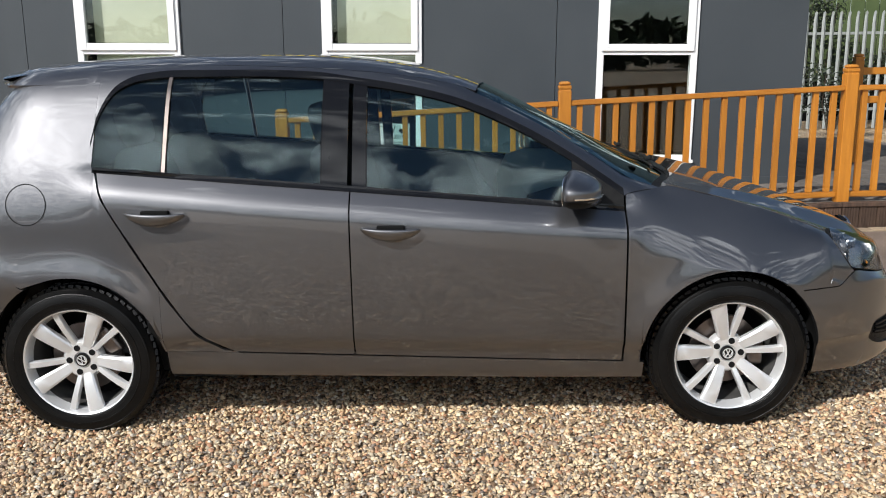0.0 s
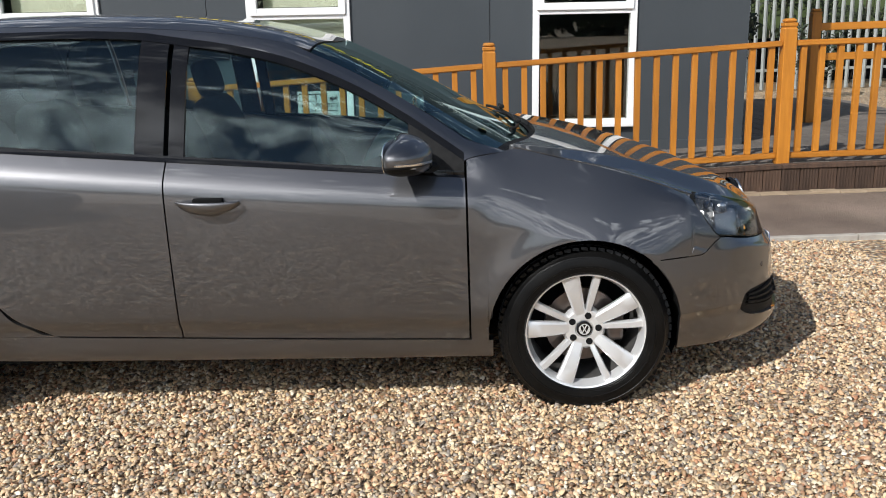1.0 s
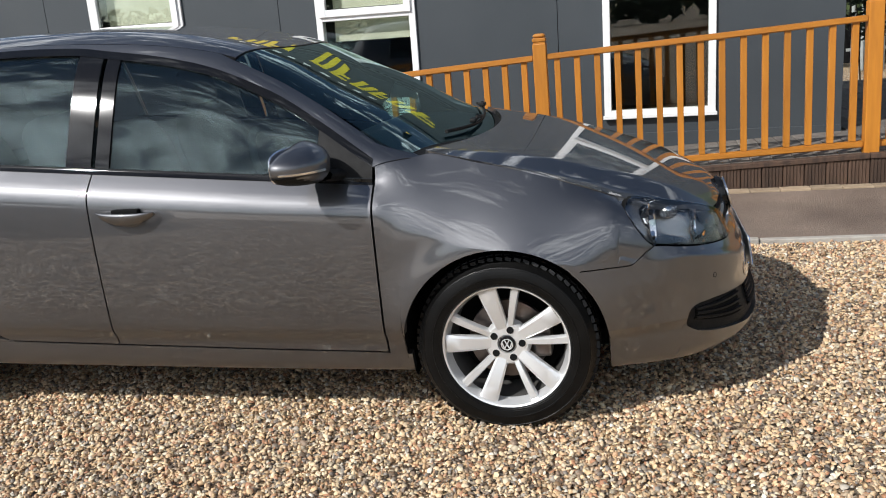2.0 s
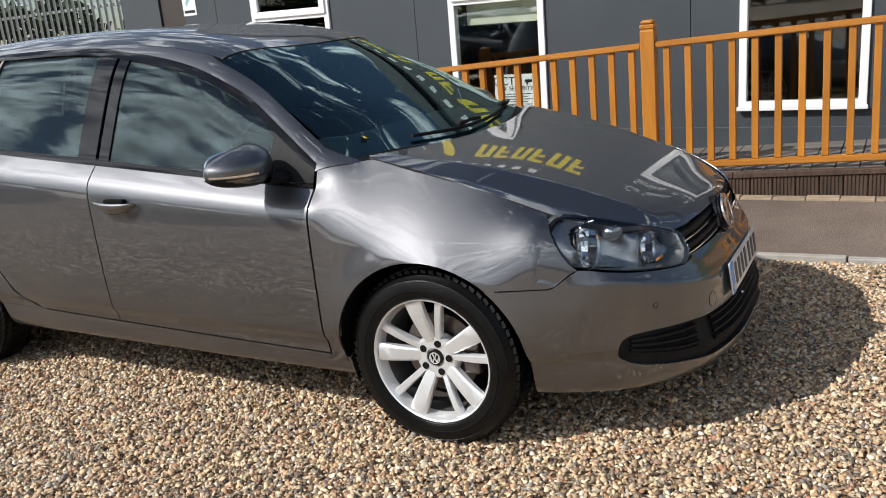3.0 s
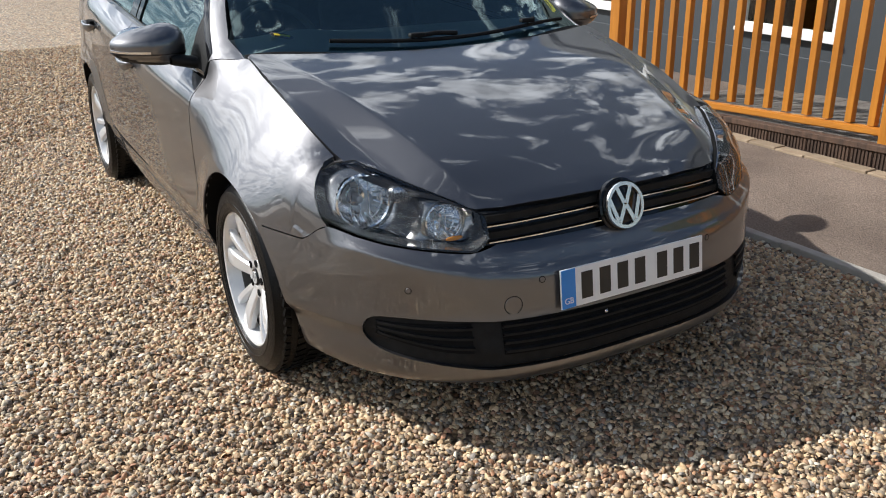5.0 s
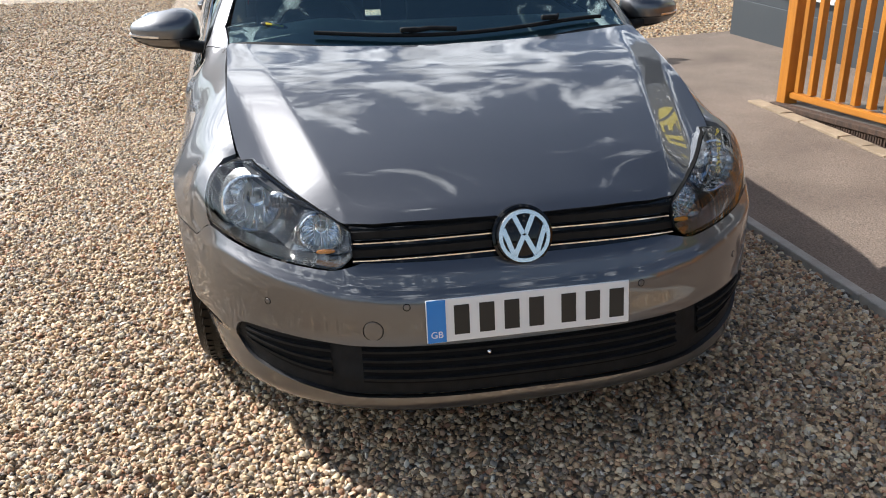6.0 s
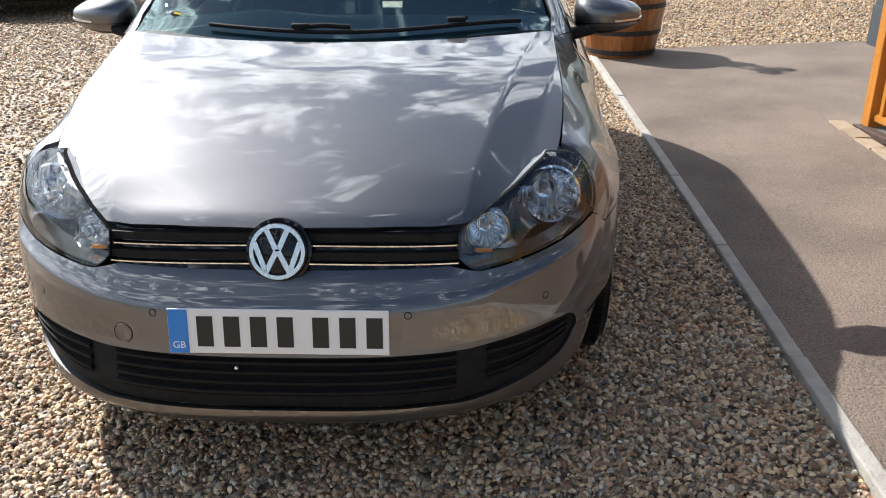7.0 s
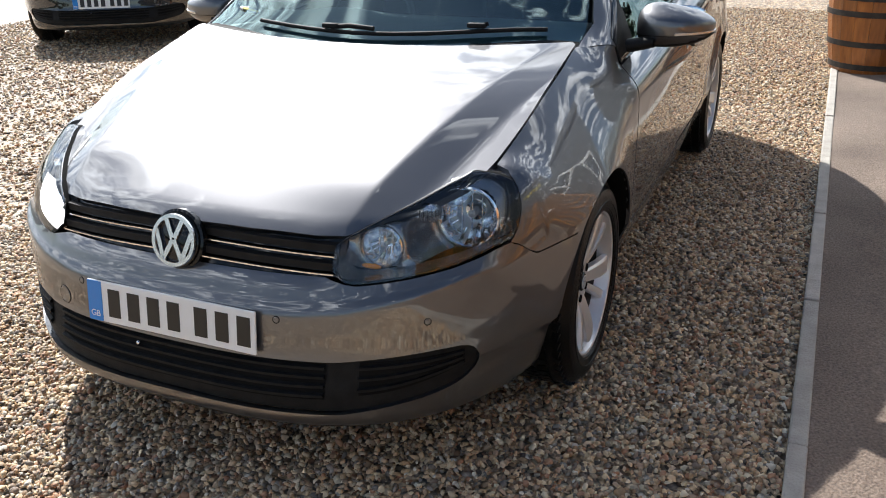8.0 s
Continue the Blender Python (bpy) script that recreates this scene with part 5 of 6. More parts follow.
def headlamp(car, s):
    """A clear headlamp: satin housing, two chrome reflectors, an indicator between them and an amber strip for an
    orange reflection.
    """
    lamp = new("headlamp")
    lamp.parent = car
    lamp["label"] = "clear headlamp with two chrome reflectors in a dark satin housing"
    top = smooth_curve([(0, 0.735), (0.07, 0.754), (0.16, 0.758), (0.34, 0.747), (0.6, 0.715), (0.9, 0.668), (1.0, 0.644)])
    bot = smooth_curve([(0, 0.624), (0.06, 0.614), (0.15, 0.600), (0.3, 0.586), (0.5, 0.574), (0.72, 0.565), (0.87, 0.561), (0.94, 0.572), (1.0, 0.592)])

    def over(n, m):
        us = lin(0, 1, n)
        t = lin(0, 1, m)
        Z = bot(us)[:, None] + (top(us) - bot(us))[:, None] * t[None]
        U = np.repeat(us[:, None], m, 1)
        outer_x = np.interp(Z, [0.600, 0.613, 0.637, 0.678, 0.724, 0.754], [1.80, 1.783, 1.758, 1.728, 1.700, 1.685])
        outer_y = wing_y(outer_x, Z)
        Y = outer_y * (1 - U) + 0.418 * U
        return np.stack([front(Y, Z) - (front(outer_y, Z) - outer_x) * (1 - U) ** 2.5, Y, Z], -1)
    P = over(34, 16)
    lens = sheet("lens", sided(P, s), M["lens"], lamp, "clear curved lens", flange=0.004, offset=0.003)
    lens.visible_shadow = False
    bowls = (("main_reflector", 1.772, 0.652, 0.659, 0.071, 0.075, 5), ("inner_reflector", 1.916, 0.487, 0.614, 0.048, 0.055, 3))
    # housing, stepped back from the lens and open where the reflectors sit
    Q = over(90, 46)
    Q[..., 0] -= 0.075 + 0.02 * np.sin(np.pi * np.linspace(0, 1, 46))[None]
    Q[..., 1] -= 0.012
    for _, bx, by, bz, r, _, k in bowls:
        far = np.hypot(Q[..., 1] - by, Q[..., 2] - bz)
        near_rim = step(1.75, 1.12, far / r)
        plane = bx - 0.14 * (Q[..., 1] - by) - 0.105 * (Q[..., 2] - bz) + 0.004
        Q[..., 0] += (np.minimum(plane, Q[..., 0] + 0.06) - Q[..., 0]) * near_rim
    keep = []
    for f in grid_faces(90, 46, s < 0):
        c = Q.reshape(-1, 3)[list(f)].mean(axis=0)
        if all((c[1] - y) ** 2 + (c[2] - z) ** 2 > (r * 0.97) ** 2 for _, x, y, z, r, d, k in bowls):
            keep.append(f)
    me = mesh_of("housing", sided(Q, s).reshape(-1, 3), keep, M["lamp_grey"])
    part("housing", me, lamp, "dark satin lamp housing")
    R = over(34, 16)
    B = R.copy()
    B[..., 0] -= 0.085
    B[..., 1] -= 0.012
    rim = lambda G: np.concatenate([G[0], G[:, -1], G[-1][::-1], G[::-1, 0]])
    step_in = rim(R) * 0.8 + rim(B) * 0.2
    sheet("seal", sided(np.stack([rim(R) - [0.002, 0, 0], step_in], 1), s), M["liner"], lamp, "black seal round the lens", flange=0.0)
    sheet("bezel", sided(np.stack([step_in, rim(B)], 1), s), M["lamp_grey"], lamp, "satin bezel round the lens", flange=0.0)
    E = over(64, 40)
    for k, band in enumerate((E[:, :2], E[:, -2:], E[:2], E[-2:])):
        sheet("lens_border", sided(band - [0.006, 0, 0], s), M["gloss_black"], lamp, "black border of the lens", flange=0.0)
    # reflectors
    for name, x, y, z, r, depth, ribs in bowls:
        ahead = float(front(np.array(y), np.array(z))) - x - 0.012
        prof = [(r * 1.10, -0.010), (r * 1.03, -0.012), (r * 0.985, -0.008), (r * 0.96, 0.0), (r * 0.88, depth * 0.3), (r * 0.66, depth * 0.68), (r * 0.36, depth * 0.92), (0.0001, depth)]
        me = lathe(name, prof, M["bowl"], 22)
        me.set_sharp_from_angle(angle=radians(11))
        turned = pose(x, s * y, z, 0, 0, 90 + s * 8) @ Matrix.Rotation(radians(-6), 4, "X")
        ob = part(name, me, lamp, "bright faceted chrome reflector bowl", m=turned)
        part("bulb", lathe("bulb", [(0.0001, depth * 0.30), (r * 0.13, depth * 0.33), (r * 0.16, depth * 0.5), (r * 0.16, depth * 0.9)], M["alloy"], 16), ob, "silver bulb shield")
        for q in range(ribs):
            off = (q - (ribs - 1) / 2) * r * 0.36
            tall = 2 * math.sqrt(max(0.0, (r * 0.74) ** 2 - off ** 2))
            part("flute", round_box("flute", (0.0026, 0.006, tall), M["bowl"], 0.0009, 1), ob, m=pose(off, depth * 0.42, 0))
        # bright shroud on the side towards the badge
        rows = []
        for k in range(15):
            a = radians(-70 + 140 * k / 14)
            rows.append([(x + min(ahead, 0.05) * f * 0.45, s * (y - r * (1.03 + 0.10 * f) * math.cos(a)), z + r * (1.03 + 0.10 * f) * math.sin(a)) for f in (0.0, 0.35, 0.7, 1.0)])
        sheet("shroud", np.array(rows), M["satin"], lamp, "satin chrome shroud beside the reflector", flange=0.003, out=(0.3, s, 0))
    # ribbed indicator between the bowls
    x = float(front(np.array(0.572), np.array(0.685))) - 0.085
    ind = part("indicator_bowl", blob("indicator_bowl", super_blob(0, 0, 0, 0.026, 0.036, 0.026, 0.8, 0.8), M["satin"]), lamp, "small silver indicator bowl", m=pose(x, s * 0.572, 0.684, 0, 0, s * 20))
    for k in range(5):
        part("rib", round_box("rib", (0.006, 0.0035, 0.036), M["bowl"], 0.001, 1), ind, m=pose(0.024, (k - 2) * 0.010, 0))
    # Amber strip stands for an orange reflection low in the lamp.
    part("amber_strip", blob("amber_strip", super_blob(0, 0, 0, 0.004, 0.024, 0.006, 0.8, 0.8), M["amber"]), lamp, "small amber strip for the orange reflection low in the lamp", m=pose(float(front(np.array(0.475), np.array(0.575))) - 0.070, s * 0.478, 0.5785, s * -4, 0, s * 12))
    return lamp


def build_car(name, label, mats):
    car = tagged(new(name), label, "car")
    paint = mats["paint"]
    gap = 0.0028
    for s in (-1, 1):
        # wing
        xs = np.unique(np.concatenate([lin(0.868 + gap, 0.926, 6), HUB_X + ARCH * np.cos(lin(math.pi, 2.85, 4)), HUB_X + ARCH * np.cos(lin(2.75, 0.72, 28)), lin(1.56, 1.780, 28)]))
        xs = xs[xs > 0.87]
        low = np.where(np.abs(xs - HUB_X) < ARCH, np.where(xs > 1.545, 0.562, arch_z(xs, HUB_X)), 0.242 - 0.018 * (xs - 0.87))
        low = np.where(xs > 1.545, wing_foot(xs), low)
        t = lin(0, 1, 40)
        P = fender(np.repeat(xs[:, None], 40, 1), np.repeat(t[None], len(xs), 0), np.repeat(low[:, None], 40, 1))
        whole = int((xs < 1.672).sum())
        P[:whole] = faired(P[:whole], 16)
        ft = float(fender_top(np.array(1.672)))
        lampcut = np.where(xs < 1.672, 9.0, np.interp(xs, [1.672, 1.684, 1.700, 1.728, 1.758, 1.783], [ft - 0.002, 0.752, 0.724, 0.678, 0.637, 0.613]) - 0.003)
        for i, x in enumerate(xs):
            if lampcut[i] < 5:
                zz = lin(low[i], max(lampcut[i], low[i] + 0.004), 40)
                P[i, :, 2] = zz
                P[i, :, 1] = wing_y(np.full(40, x), zz)
        sheet("front_wing", sided(P, s), paint, car)
        # doors
        xs = lin(-0.188 + gap, 0.866 - gap, 40)
        P = columns(xs, lambda x: door_z(x) + 0.004, lambda x: belt(x) - 0.010, 34)
        door = sheet("front_door", sided(P, s), paint, car)
        door_handle(door, -0.028, s, mats)
        seam = smooth_curve([(0.30, -0.62), (0.347, -0.712), (0.41, -0.807), (0.537, -0.896), (0.75, -1.02), (0.957, -1.135), (1.06, -1.172)])
        zs = lin(0, 1, 40)
        rows = []
        for k in zs:
            zb0, zt0 = 0.323, 1.035
            z_at = zb0 + (zt0 - zb0) * k
            xr = float(seam(z_at)) + gap
            xf_ = -0.188 - gap
            xx = lin(xr, xf_, 30)
            zz = (door_z(xx) + 0.004) * (1 - k) + (belt(xx) - 0.010) * k
            rows.append(np.stack([xx, side(xx, zz), zz], -1))
        rdoor = sheet("rear_door", sided(np.array(rows), s), paint, car)
        door_handle(rdoor, -0.918, s, mats)
        # rear quarter

        def tail_point(a, z):
            w = side(np.full_like(z, RX), z)
            return np.stack([RX - (tail(z) + RX) * np.sin(a) ** (2 / RN), w * np.cos(a) ** (2 / RN), z], -1)
        xs = np.concatenate([[-1.1775], lin(-1.168, -0.935, 10)[::-1], -HUB_X + ARCH * np.cos(lin(0.45, math.pi * 0.42, 10)), lin(-1.19, RX, 7)])
        xs = np.unique(np.round(xs, 5))[::-1]
        seam_z = lambda x: np.interp(x, [-1.172, -1.135, -1.02, -0.896, -0.87], [1.06, 0.957, 0.75, 0.537, 0.50])
        low = np.where(np.abs(xs + HUB_X) < ARCH, arch_z(xs, -HUB_X), 0.3)
        top = np.where(xs > -1.18, np.minimum(seam_z(xs) - 0.006, belt(xs) - 0.012), 1.385)
        t = lin(0, 1, 56)
        Z = low[:, None] + (np.maximum(top, low + 0.003) - low)[:, None] * t[None]
        X2 = np.repeat(xs[:, None], 56, 1)
        P1 = np.stack([X2, rear_width(X2, Z), Z], -1)
        a2 = lin(0.02, 1.22, 24)
        cols = []
        for a in a2:
            xz = RX - (float(tail(0.62)) + RX) * math.sin(a) ** (2 / RN)
            lo_z = max(float(arch_z(np.array(xz), -HUB_X)), float(rear_joint(xz)) + 0.002) if xz > -1.46 else float(rear_joint(xz)) + 0.002
            z = lin(lo_z, 1.385, 56)
            cols.append(np.stack([RX - (tail(z) + RX) * math.sin(a) ** (2 / RN), rear_width(np.full(56, RX), z) * math.cos(a) ** (2 / RN), z], -1))
        ahead = xs > -1.1776
        sheet("quarter_front", sided(P1[ahead], s), paint, car, flange=0.0)
        edge_z = lin(float(arch_z(np.array(-1.1775), -HUB_X)), 1.385, 56)
        edge = np.stack([np.full(56, -1.1775), rear_width(np.full(56, -1.1775), edge_z), edge_z], -1)
        P = np.concatenate([edge[None], P1[~ahead], np.array(cols)], 0)
        sheet("rear_quarter", sided(P, s), paint, car)
        xs = np.concatenate([lin(-0.934, -0.8, 12), lin(-0.785, -0.645, 12)])
        P = columns(xs, lambda x: door_z(x) - 0.001, lambda x: np.interp(x, [-0.936, -0.896, -0.807, -0.712, -0.645], [0.598, 0.532, 0.404, 0.341, door_z(-0.645) + 0.002]), 10)
        sheet("quarter_foot", sided(P, s), paint, car)
        # sill
        xs = lin(-0.93, 0.95, 30)
        P = columns(xs, sill_z, lambda x: door_z(x) - 0.002, 8)
        sheet("sill", sided(P, s), paint, car, flange=0.03)
        # rail over the doors and screen pillar
        xs = np.concatenate([lin(-1.60, -1.20, 12), lin(-1.187, -1.0, 12), lin(-0.97, 0.30, 26), lin(0.33, 0.85, 20), lin(0.862, 1.02, 12)])
        wt = np.where(xs < -1.187, 1.372, np.minimum(window_top(xs) + 0.020, crown(xs) - 0.02))
        lo = np.where(xs < 0.862, th_of_z(xs, wt), th_of_y(xs, edge_y(xs)))
        ywt = upper(xs, th_of_z(xs, wt))[:, 1]
        hi = th_of_y(xs, np.where(xs < 0.30, np.where(xs < -1.2, 0.533 * (1 - np.maximum(0, -1.2 - xs) ** 2 * 0.9), 0.535), np.where(xs < 0.855, ywt - 0.060, np.interp(xs, [0.85, 0.944, 1.02], [0.713, 0.7035, 0.7035]))))
        hi = np.maximum(hi, lo + 0.004)
        sheet("roof_rail", sided(cabin(xs, lo, hi, 12), s), paint, car)
        # window glass and its black surround
        for nm, x0, x1 in (("front_door_glass", -0.125, 0.665), ("rear_door_glass", -0.892, -0.305), ("quarter_glass", -1.178, -0.916)):
            xs = lin(x0, x1, 26)
            P = columns(xs, lambda x: belt(x) + 0.006, lambda x: np.minimum(window_top(x), crown(x) - 0.01), 14, side_glass_y)
            g = sheet(nm, sided(P, s), M["glass"], car, "tinted window glass", flange=0.0, offset=-0.006)
        for nm, x0, x1 in (("pillar_trim", -0.302, -0.200), ("pillar_trim", -0.182, -0.128)):
            xs = lin(x0, x1, 6)
            P = columns(xs, lambda x: belt(x) - 0.004, lambda x: window_top(x) + 0.002, 14, side_glass_y)
            sheet(nm, sided(P, s), M["gloss_black"], car, "gloss black door pillar trim", flange=0.008)
        # Grey here stands for the light reflected by a black rubber strip.
        xs = lin(-0.911, -0.897, 3)
        P = columns(xs, lambda x: belt(x) + 0.002, lambda x: window_top(x) + 0.002, 10, side_glass_y)
        sheet("window_divider", sided(P, s), M["steel"], car, "black rubber strip between the rear windows, coloured grey for reflected light", flange=0.008, offset=0.002)
        xs = lin(0.668, 0.862, 10)
        P = columns(xs, lambda x: belt(x) + 0.001, lambda x: window_top(x) - 0.002, 8, side_glass_y)
        sheet("mirror_triangle", sided(P, s), M["black"], car, "black triangle at the mirror", flange=0.008, offset=0.001)
        xs = lin(-1.172, 0.862, 50)
        P = columns(xs, lambda x: belt(x) - 0.013, lambda x: belt(x) + 0.009, 4, lambda x, z: np.where(z < belt(x), side(x, z), 0.803 - 0.2 * (z - belt(x))))
        sheet("belt_moulding", sided(P, s), M["gloss_black"], car, "black strip under the windows", flange=0.01, offset=0.003)
        xs = np.concatenate([lin(-1.188, -1.0, 14), lin(-0.97, 0.862, 46)])
        P = columns(xs, lambda x: window_top(x) - 0.006, lambda x: np.minimum(window_top(x) + 0.020, crown(x) - 0.005), 5, side_glass_y)
        sheet("window_surround", sided(P, s), M["gloss_black"], car, "black strip over the windows", flange=0.01, offset=0.002)
        # inner darkness behind joints and in the arches
        xs = lin(-1.9, 1.95, 40)
        for hubx in (HUB_X, -HUB_X):
            P = []
            for a in lin(-0.35, math.pi + 0.35, 24):
                P.append([(hubx + (ARCH - 0.001 + 0.012 * k) * math.cos(a), s * (float(side(np.array(hubx + ARCH * math.cos(a)), np.array(max(0.2, HUB_Z + ARCH * math.sin(a))))) - 0.004 - 0.13 * k), HUB_Z + (ARCH - 0.001 + 0.012 * k) * math.sin(a)) for k in (0.0, 0.3, 1.0, 2.0)])
            sheet("arch_liner", np.array(P), M["liner"], car, flange=0.0, centre=(hubx, s * 0.5, 2.0))
        P = columns(lin(-1.0, 0.875, 14), lambda x: sill_z(x) + 0.005, lambda x: belt(x) - 0.02, 8)
        P[..., 1] -= 0.03
        sheet("inner_side", sided(P, s), M["liner"], car, flange=0.0)
        mirror(car, s, mats)
        headlamp(car, s)
        # rear lamp
        P = []
        for a in lin(0.80, 1.15, 10):
            z = lin(0.78, 0.98, 10)
            p = tail_point(np.full(10, a), z)
            p[:, 0] -= 0.004
            p[:, 1] += 0.004
            P.append(p)
        sheet("rear_lamp", sided(np.array(P), s), M["lamp_red"], car, "red rear lamp", flange=0.02)

    # roof between the rails
    xs = np.concatenate([lin(-1.60, -1.2, 10), lin(-1.1, 0.302, 26)])
    w = lin(-1, 1, 31)
    P = []
    for x in xs:
        y = w * min(0.533, 0.533 * (1 - max(0, (-1.2 - x)) ** 2 * 0.9))
        th = th_of_y(np.full(31, x), np.maximum(np.abs(y), 0.002))
        p = upper(np.full(31, x), th)
        p[:, 1] = y
        P.append(p)
    P = np.array(P)
    bulge = np.interp(P[:, :, 0], [-0.3, 0.302], [0, 1]) * (1 - (P[:, :, 1] / 0.533) ** 2) * 0.045
    P[:, :, 0] += bulge
    P[:, :, 2] = np.where(bulge > 1e-6, P[:, :, 2] - bulge * 0.42, P[:, :, 2])
    sheet("roof", P, paint, car)
    # screen
    xs = lin(0, 1, 24)
    P = []
    for t in xs:
        row = []
        for k in w:
            x0 = 0.308 + 0.045 * (1 - k * k)
            x1 = 1.150 - 0.165 * k * k
            x = x0 + (x1 - x0) * t
            xa = np.array([x])
            lo = th_of_z(xa, np.minimum(window_top(xa) + 0.020, crown(xa) - 0.02)) if x < 0.86 else th_of_z(xa, np.full(1, float(crown(x)) - 0.035))
            edge = float(upper(xa, lo)[0, 1]) - 0.062 if x < 0.86 else 0.70
            edge = min(edge, float(np.interp(x, [0.3, 0.4, 0.6, 0.8, 0.95], [0.532, 0.56, 0.615, 0.668, 0.70])) + 0.01)
            y = k * edge
            th = th_of_y(xa, np.array([max(abs(y), 0.002)]))
            p = upper(xa, th)[0]
            row.append((p[0], y, p[2]))
        P.append(row)
    sheet("windscreen", np.array(P), M["screen"], car, "tinted laminated windscreen", flange=0.0, offset=-0.003)
    P = np.array(P)
    cowl = []
    for j, k in enumerate(w):
        a = P[-1, j]
        y = k * 0.70
        xb = 1.175 - 0.150 * abs(k) ** 2.2
        b = np.array([xb + 0.03, y, float(bonnet(np.array(xb), np.array(y))) - 0.024])
        cowl.append([a + [0.0, 0, 0.001], (a + b) / 2 - [0, 0, 0.008], b, b - [0, 0, 0.03]])
    sheet("cowl", np.array(cowl), M["black"], car, "black plastic cowl under the windscreen", flange=0.0, out=(0.3, 0, 1))
    # bonnet, its rows of points running along the two creases
    shares = np.concatenate([lin(0.0, 0.555, 16), [0.576, 0.588, 0.594, 0.6, 0.606, 0.612, 0.63], lin(0.66, 0.93, 8), [0.955, 0.975, 0.99, 1.0]])
    half = []
    for c in shares:
        t = np.linspace(0, 1, 54)
        x = 1.1 + 0.8 * t
        for _ in range(24):
            fold = np.clip(0.640 - 0.235 * (x - 1.08), 0.40, 0.66)
            y = c / 0.6 * fold if c <= 0.6 else fold + (c - 0.6) / 0.4 * (0.7035 - fold)
            x0 = 1.175 - 0.150 * (y / 0.70) ** 2.2 + 0.02 * np.clip((y - 0.69) / 0.0135, 0, 1)
            x1 = np.interp(y, [0.0, 0.2, 0.36, 0.432, 0.5, 0.58, 0.66, 0.685, 0.70, 0.7035], [2.052, 2.040, 2.018, 1.996, 1.93, 1.852, 1.745, 1.64, 1.50, 1.44])
            x = 0.5 * x + 0.5 * (x0 + (x1 - x0) * t)
        z = bonnet(x, y) - 0.010 * np.clip((t - 0.955) / 0.045, 0, 1) ** 2 * (y < 0.45)
        half.append(np.stack([x, y, z], -1))
    half = np.array(half)
    P = np.concatenate([sided(half[::-1], -1), half[1:]], 0)
    sheet("bonnet", P, paint, car, out=(0.2, 0, 1), flange=0.02)
    # bumper skin
    ub = lambda y: np.interp(np.abs(y), [0, 0.44, 0.50, 0.60, 0.65, 0.69, 0.705, 0.715, 0.721, 0.724, 1], [0.378, 0.379, 0.384, 0.390, 0.392, 0.390, 0.385, 0.376, 0.363, 0.348, 0.20])
    ut = lambda y: np.interp(np.abs(y), [0, 0.40, 0.43, 0.463, 0.517, 0.594, 0.665, 0.717, 0.75, 0.765, 1], [0.572, 0.572, 0.568, 0.557, 0.561, 0.570, 0.582, 0.596, 0.609, 0.612, 0.612])
    half = np.concatenate([lin(0, 0.66, 26), lin(0.668, 0.7238, 20), lin(0.7246, 0.85, 42)])
    ys = np.concatenate([-half[::-1], half[1:]])
    END = 0.724

    def ledge(y, z, top):
        """Heights moved so that the crease under the shoulder climbs along the lamp's lower edge."""
        crease = float(np.interp(y, [0, 0.34, 0.46, 0.60, 0.70, 0.75], [0.487, 0.489, 0.503, 0.534, 0.562, 0.575]))
        return np.interp(z, [0.0, 0.40, crease - 0.012, crease, crease + 0.35 * (top - crease), top, 1.0], [0.0, 0.40, 0.474, 0.487, 0.487 + 0.42 * (top - 0.487), top, 1.0])

    def arch_x(z):
        dz = np.maximum(z - HUB_Z, 0)
        return HUB_X + np.sqrt(np.maximum(ARCH ** 2 - dz ** 2, 0.0)) - 0.004

    P = []
    for y in ys:
        a = abs(y)
        if a <= END:
            z = lin(float(ub(y)), float(ut(y)), 40)
            yv = np.full(40, a)
            x = front(yv, ledge(a, z, float(ut(y))))
        else:
            u = (a - END) / (0.85 - END)
            joint = 0.57
            for _ in range(6):
                at_top = np.array(joint)
                x_top = (1 - u) * front(np.array(END), at_top) + u * arch_x(at_top)
                joint = float(wing_foot(x_top)) - 0.004 if x_top < 1.783 else float(ut(side(x_top, at_top)))
            z = lin(0.348, joint, 40)
            zl = ledge(END, z, joint)
            zl = z + (zl - z) * float(step(0.4, 0.0, u))
            x = (1 - u) * front(np.full(40, END), zl) + u * arch_x(z)
            yv = side(x, zl)
        top = np.clip((z - float(ut(y)) + 0.03) / 0.03, 0, 1)
        x = x - 0.014 * top ** 2 * (a < 0.42)
        P.append(np.stack([x, yv * (1 if y > 0 else -1), z], -1))
    sheet("front_bumper", np.array(P), paint, car, flange=0.015)
    for s in (-1, 1):
        P = []
        for u in lin(-0.008, 1, 44):
            z = lin(0.20, 0.348, 12)
            x = (1 - u) * front(np.full(12, END), z) + u * arch_x(z)
            P.append(np.stack([x, s * side(x, z), z], -1))
        sheet("bumper_corner", np.array(P), paint, car, flange=0.015)
    # lower insert with its grilles
    it = lambda y: ub(y) + 0.004
    ib = lambda y: np.interp(np.abs(y), [0, 0.36, 0.45, 0.51, 0.57, 0.62, 0.66, 0.685, 0.70, 0.712, 0.720, 0.724], [0.252, 0.249, 0.247, 0.255, 0.264, 0.272, 0.281, 0.290, 0.301, 0.316, 0.333, 0.346])
    half = np.concatenate([lin(0, 0.66, 30), lin(0.667, 0.7238, 18)])
    ys = np.concatenate([-half[::-1], half[1:]])
    P = []
    for y in ys:
        z = lin(float(ib(y)), float(it(y)), 8)
        P.append(np.stack([front(np.full(8, y), z) - 0.016, np.full(8, y), z], -1))
    insert = sheet("lower_insert", np.array(P), M["black"], car, "black plastic lower bumper insert", flange=0.01)
